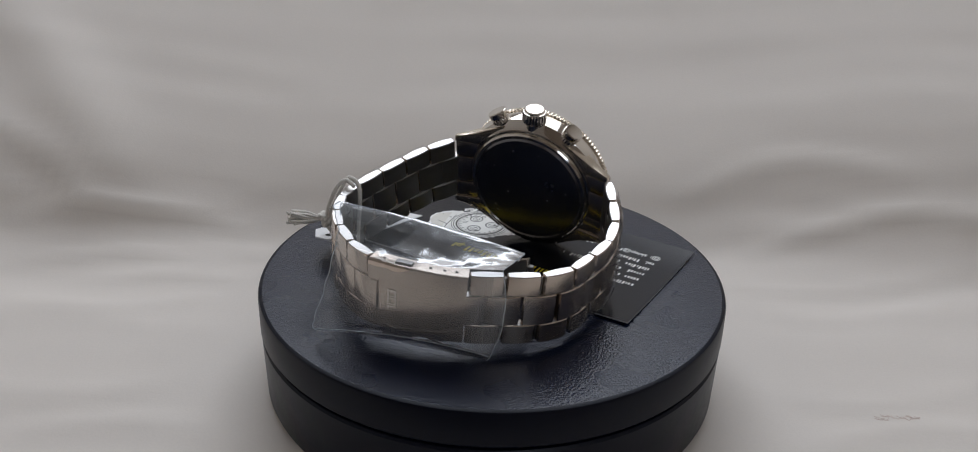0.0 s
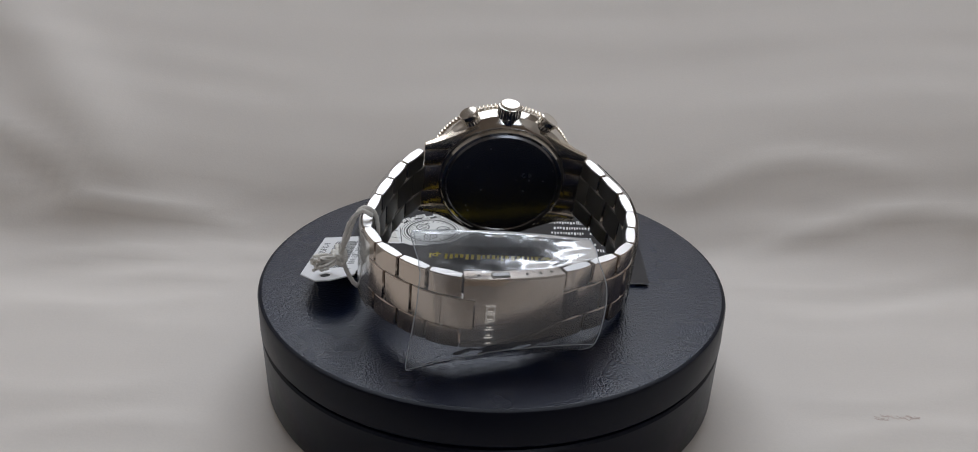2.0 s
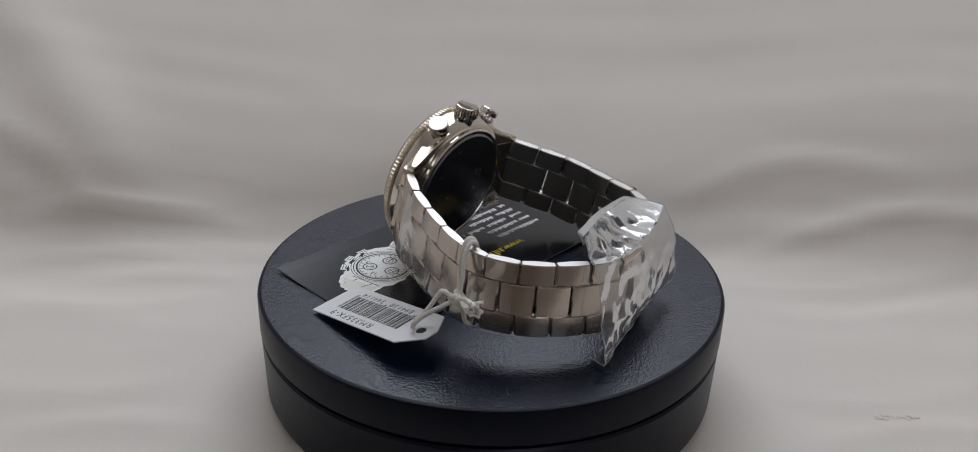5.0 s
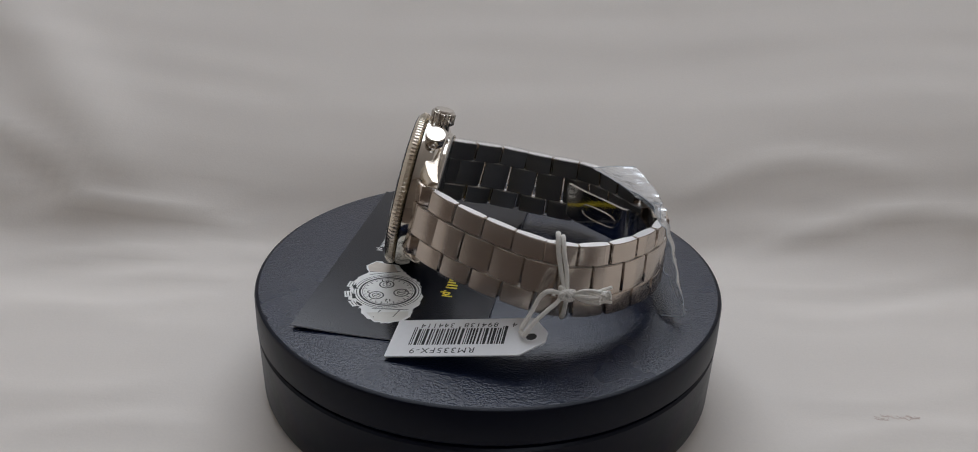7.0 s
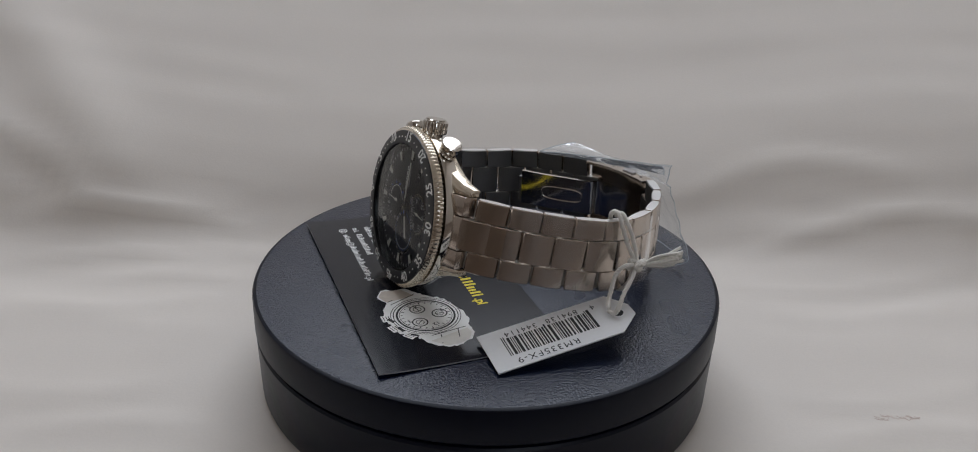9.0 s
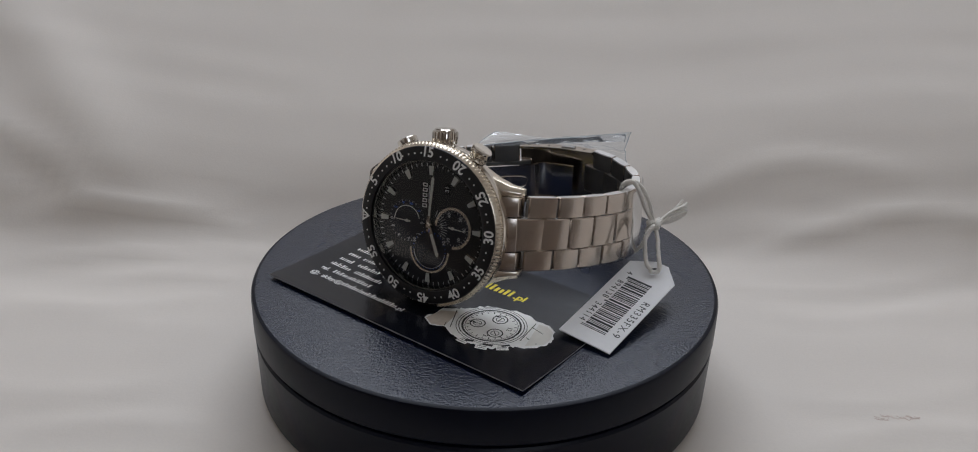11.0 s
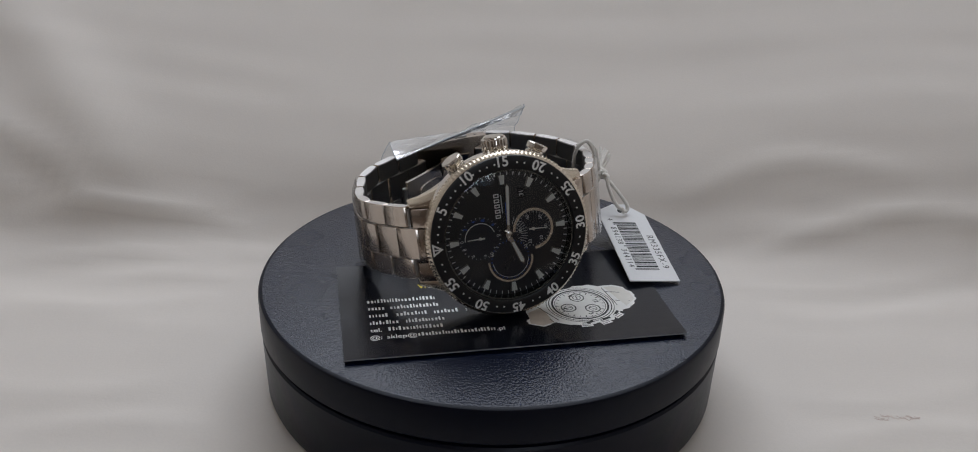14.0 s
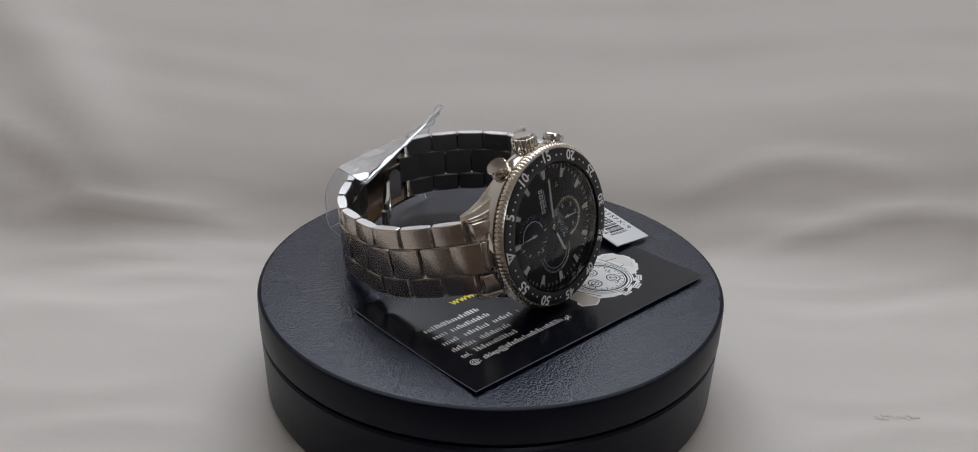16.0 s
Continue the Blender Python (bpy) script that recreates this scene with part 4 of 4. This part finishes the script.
# ---- the tag on its string ----
def tag():
    a, b = Vector((49.3, -25.4, 0.7)), Vector((34, -21.8, 2.2))
    ex = Vector((6.0, 34, 5.6)).normalized()
    ey = (b - a)
    ey = (ey - ex * ey.dot(ex)).normalized()
    out = [(0, 0), (34.5, 0), (40.5, 5.2), (40.5, 9.4), (36.5, 15.5), (0, 15.5)]
    top = new("price_tag")
    tagged(top, "white card tag with a printed barcode tied to the bracelet", "tag")
    part("board", prism(bmesh.new(), [(x * MM, y * MM) for x, y in out], 0, 0.35 * MM), PAPER, top)
    part("eyelet", lathe([(0, 0.34 * MM), (1.35 * MM, 0.34 * MM), (1.35 * MM, 0.38 * MM), (0, 0.38 * MM)], 24, None, Matrix.Translation((36.6 * MM, 7.4 * MM, 0))), INK, top)
    rng = random.Random(4)
    x = 5.2
    while x < 29.4:
        w = rng.choice((0.26, 0.26, 0.5, 0.75))
        long_bar = x < 6.0 or 16.6 < x < 17.8 or x > 28.4
        h = 7.6 if long_bar else 6.8
        part("barcode_bar", box(bmesh.new(), w * MM, h * MM, 0.02 * MM, Matrix.Translation(((x + w / 2) * MM, (4.6 + h / 2) * MM, 0.365 * MM))), INK, top)
        x += w + rng.choice((0.27, 0.27, 0.5))
    turn = Matrix.Rotation(math.pi, 4, "Z")
    for txt, px_, py_, s in (("344114", 11.2, 12.9, 2.6), ("894138", 22.8, 12.9, 2.6), ("4", 31.6, 12.7, 2.6), ("RM335FX-9", 14.6, 2.3, 3.0)):
        part("tag_print", moved(lettering(txt, s * MM, 0.02 * MM, space=1.2), Matrix.Translation((px_ * MM, py_ * MM, 0.365 * MM)) @ turn), INK, top)
    rides(top, axes(ex, ey, ex.cross(ey), a * MM))


def cord(points, r, strands=3, turns=0.55):
    """A twisted cotton cord: strands wound round a smooth line."""
    line = spline([Vector(p) * MM for p in points], 10)
    bm = bmesh.new()
    acc = 0.0
    offs = []
    for i, p in enumerate(line):
        t = (line[min(i + 1, len(line) - 1)] - line[max(i - 1, 0)]).normalized()
        s = t.cross(Vector((0.3, 0.5, 0.8))).normalized()
        offs.append((s, t.cross(s)))
        acc += 0 if i == 0 else (p - line[i - 1]).length
    for k in range(strands):
        pts, run = [], 0.0
        for i, p in enumerate(line):
            run += 0 if i == 0 else (p - line[i - 1]).length
            a = 2 * math.pi * (k / strands + turns * run / MM)
            s, u = offs[i]
            pts.append(p + r * 0.5 * MM * (math.cos(a) * s + math.sin(a) * u))
        tube(bm, pts, r * 0.62 * MM, 6)
    return bm


def string():
    top = new("tag_string")
    tagged(top, "white cotton string knotted round the bracelet and through the tag", "string")
    loop = [(44.0, 19.5, 17.8), (41.5, 18.2, 22.5), (39.8, 17.4, 27.0), (37.4, 17.3, 30.3), (34.6, 17.4, 29.2), (33.6, 18.0, 25.0), (34.0, 18.6, 17.0), (34.6, 19.0, 9.0), (37.6, 19.2, 7.4), (40.6, 19.4, 9.5), (42.6, 19.8, 14.5), (44.0, 19.5, 17.8)]
    shaded(part("band_loop", cord(loop, 0.64), STRING, top), 80)
    loop2 = [(44.0, 19.7, 17.6), (42.6, 19.6, 22.3), (40.8, 18.8, 27.0), (37.8, 18.5, 30.0), (35.0, 18.5, 28.6)]
    shaded(part("band_loop", cord(loop2, 0.62), STRING, top), 80)
    down = [(44.0, 19.5, 17.6), (46.4, 16.4, 15.5), (48.2, 12.6, 12.6), (49.6, 10.2, 9.9), (49.2, 9.4, 8.4), (47.4, 8.6, 8.5)]
    shaded(part("tag_loop", cord(down, 0.62), STRING, top), 80)
    down2 = [(44.2, 19.8, 17.2), (44.6, 15.6, 18.6), (43.8, 13.2, 16.4), (44.8, 11.2, 12.6), (46.2, 9.4, 9.9), (47.6, 8.7, 9.3)]
    shaded(part("tag_loop", cord(down2, 0.62), STRING, top), 80)
    knot = [Vector((44.0, 19.8, 17.4)) + Vector((1.5 * math.cos(a * 1.0), 1.5 * math.sin(a * 1.7), 1.3 * math.sin(a * 1.3 + 0.6))) for a in [0.55 * k for k in range(22)]]
    shaded(part("knot", cord(knot, 0.72), STRING, top), 80)
    rng = random.Random(9)
    for k in range(26):
        e = Vector((49.6 + rng.uniform(-1.3, 1.6), 28.6 + rng.uniform(-1.6, 1.6), 20.4 + rng.uniform(-2.2, 2.2)))
        s = Vector((44.6, 20.8, 17.6))
        mid = s.lerp(e, 0.5) + Vector((rng.uniform(-0.7, 0.7), rng.uniform(-0.4, 0.4), rng.uniform(-0.7, 0.7)))
        shaded(part("frayed_strand", tube(bmesh.new(), [q * MM for q in spline([s, mid, e], 6)], 0.42 * MM, 6), STRING, top), 80)
    rides(top, Matrix())


def crumple(u, v, seed, count=9):
    """Straight-edged creases: folded planes in chance directions, each over a part of the sheet."""
    rng, h = random.Random(seed), 0.0
    for k in range(count):
        a, f, ph = rng.uniform(0, math.pi), rng.uniform(0.35, 1.3), rng.uniform(0, 1)
        w = (u * math.cos(a) + v * math.sin(a)) * f + ph
        cx, cy = rng.uniform(0, 4.5), rng.uniform(0, 4)
        patch = 1 / (1 + 0.5 * ((u - cx) ** 2 + (v - cy) ** 2))
        h += patch * (abs(2 * (w - math.floor(w + 0.5))) - 0.5) / f ** 0.6
    return h


# ---- the clear bag round the clasp ----
def bag():
    top = new("plastic_bag")
    tagged(top, "crumpled clear plastic bag wrapped round the bracelet clasp", "bag")

    def sheet(name, edges, across, wrinkle, seed, rims=()):
        bm, n = bmesh.new(), 90
        cols = []
        for i in range(n + 1):
            f = i / n
            pts = spline([Vector(a).lerp(Vector(b), f) + Vector(c) * (4 * f * (1 - f)) for a, b, c in edges], across)
            col = []
            for j, p in enumerate(pts):
                q = Vector((f * 4.5, j / across * 1.3, seed))
                h = wrinkle * (0.5 * noise.noise(q * 1.7) + 0.6 * crumple(f * 7.0, 1.4 * j / across, seed, 14) + 0.15 * noise.noise(q * 6.0))
                p = p + Vector((0.25 * h, h, 0.35 * h))
                p.z = max(p.z, 0.5)
                col.append(bm.verts.new(p * MM))
            cols.append(col)
        for a, b in zip(cols, cols[1:]):
            for k in range(len(a) - 1):
                bm.faces.new((a[k], a[k + 1], b[k + 1], b[k]))
        cols = [[v.co.copy() for v in col] for col in cols]
        ob = part(name, bm, FILM if name == "outer_sheet" else FILM_FLAP, top)
        shaded(ob, 20)
        for run in rims:
            line = [cols[i][j] for i, j in ([(i, run) for i in range(n + 1)] if isinstance(run, int) else [(run[0], j) for j in range(len(cols[0]))])]
            rim = part("film_edge", tube(bmesh.new(), line, 0.14 * MM, 5), FILM_EDGE, top)
        return ob

    sheet("outer_sheet", [((24.5, 47.5, 0.8), (-16, 44.5, 0.8), (0, 0, 0)), ((28.5, 53.0, 3.4), (-18.8, 48.9, 5.0), (0, -0.6, 1.4)), ((27.5, 51.5, 10), (-21.0, 48.0, 12), (0, 2.5, 0)), ((25.5, 48.8, 19), (-21.5, 46.5, 20), (0, 2.6, 0)), ((24.5, 46.4, 26.5), (-19.5, 43.5, 26.5), (0, 3.2, -0.6))], 14, 0.65, 3.1, (14, (0, 0), (90, 0)))
    sheet("inner_flap", [((24.5, 46.3, 26.6), (-19.5, 43.4, 26.6), (0, 3.2, -0.6)), ((25.0, 44.8, 29.4), (-20.2, 38.5, 26.4), (0, 1.0, -0.8)), ((26.4, 43.2, 34.8), (-20.6, 32.2, 25.6), (0, -0.5, 0.4))], 10, 1.1, 7.7, ((0, 0), (90, 0)))
    sheet("folded_lip", [((26.4, 43.2, 34.8), (-20.6, 32.2, 25.6), (0, -0.5, 0.4)), ((25.6, 41.4, 35.0), (-20.2, 31.0, 25.4), (0, -0.9, 0.5)), ((25.2, 43.0, 32.0), (-19.8, 34.0, 24.4), (0, 0.2, 0))], 6, 0.4, 1.3, (6, (0, 0), (90, 0)))
    rides(top, Matrix())


def protective_film():
    """Thin film still clinging to the outside of the bracelet next to the case."""
    for pts, flip, s0, s1, seed in ((BAND, False, 9.0, 52.0, 2.2), (BAND_2, True, 3.5, 46.0, 5.8)):
        total, at = along(pts)
        bm, cols = bmesh.new(), []
        for i in range(61):
            s = (s0 + (s1 - s0) * i / 60) * MM
            a, b = at(s - 3 * MM)[0], at(s + 3 * MM)[0]
            p = 0.5 * at(s)[0] + 0.25 * (a + b)
            m = band_frame(p, (b - a).normalized(), flip)
            col = []
            for j in range(25):
                y = -10.3 + 20.6 * j / 24
                q = Vector((i * 0.16, j * 0.13, seed))
                h = 2.25 + 0.12 * noise.noise(q) + 0.08 * crumple(i * 0.2, j * 0.3, int(seed * 10), 22) - 0.5 * max(0.0, abs(y) - 9.4)
                col.append(bm.verts.new(m @ (Vector((0, y, h)) * MM)))
            cols.append(col)
        for a, b in zip(cols, cols[1:]):
            for k in range(24):
                bm.faces.new((a[k], a[k + 1], b[k + 1], b[k]))
        ob = shaded(part("protective_film", bm, FILM_WRAP, None), 12)
        tagged(ob, "crinkled clear protective film clinging to the steel bracelet", "film", group="films on the bracelet")
        rides(ob, Matrix())


def lint():
    """Short thin cords standing in for a few faint reddish marks on the cloth."""
    rng, bm = random.Random(5), bmesh.new()
    for k in range(22):
        x, y = 0.121 + rng.uniform(-0.006, 0.007), -0.0225 + rng.uniform(-0.0012, 0.0012)
        a, n = rng.uniform(-0.9, 0.9), rng.uniform(0.0005, 0.0012)
        h = GROUND + cloth_height(x, y) + 0.0003
        tube(bm, [(x + n * f * math.cos(a), y + n * f * math.sin(a) + 0.0002 * f * f, h) for f in (-1, 0, 1)], 0.00005, 5)
    tagged(part("lint", bm, REDDISH_MARKS, None), "small reddish-brown marks on the white cloth", "lint", kind="stuff")


protective_film()
lint()
card()
tag()
string()
bag()


# ---- what turns ----
def motions():
    for ob, base in MOVERS:
        rows = []
        for t, a, x, y in SPIN:
            # the plate's own axle drifts less than the things that stand off its centre
            y = y if base else -1.57 + 0.35 * (y + 1.57)
            rows.append((t, Matrix.Translation((x * MM, y * MM, 0)) @ Matrix.Rotation(radians(a), 4, "Z") @ (base or Matrix())))
        walk(ob, rows)


motions()
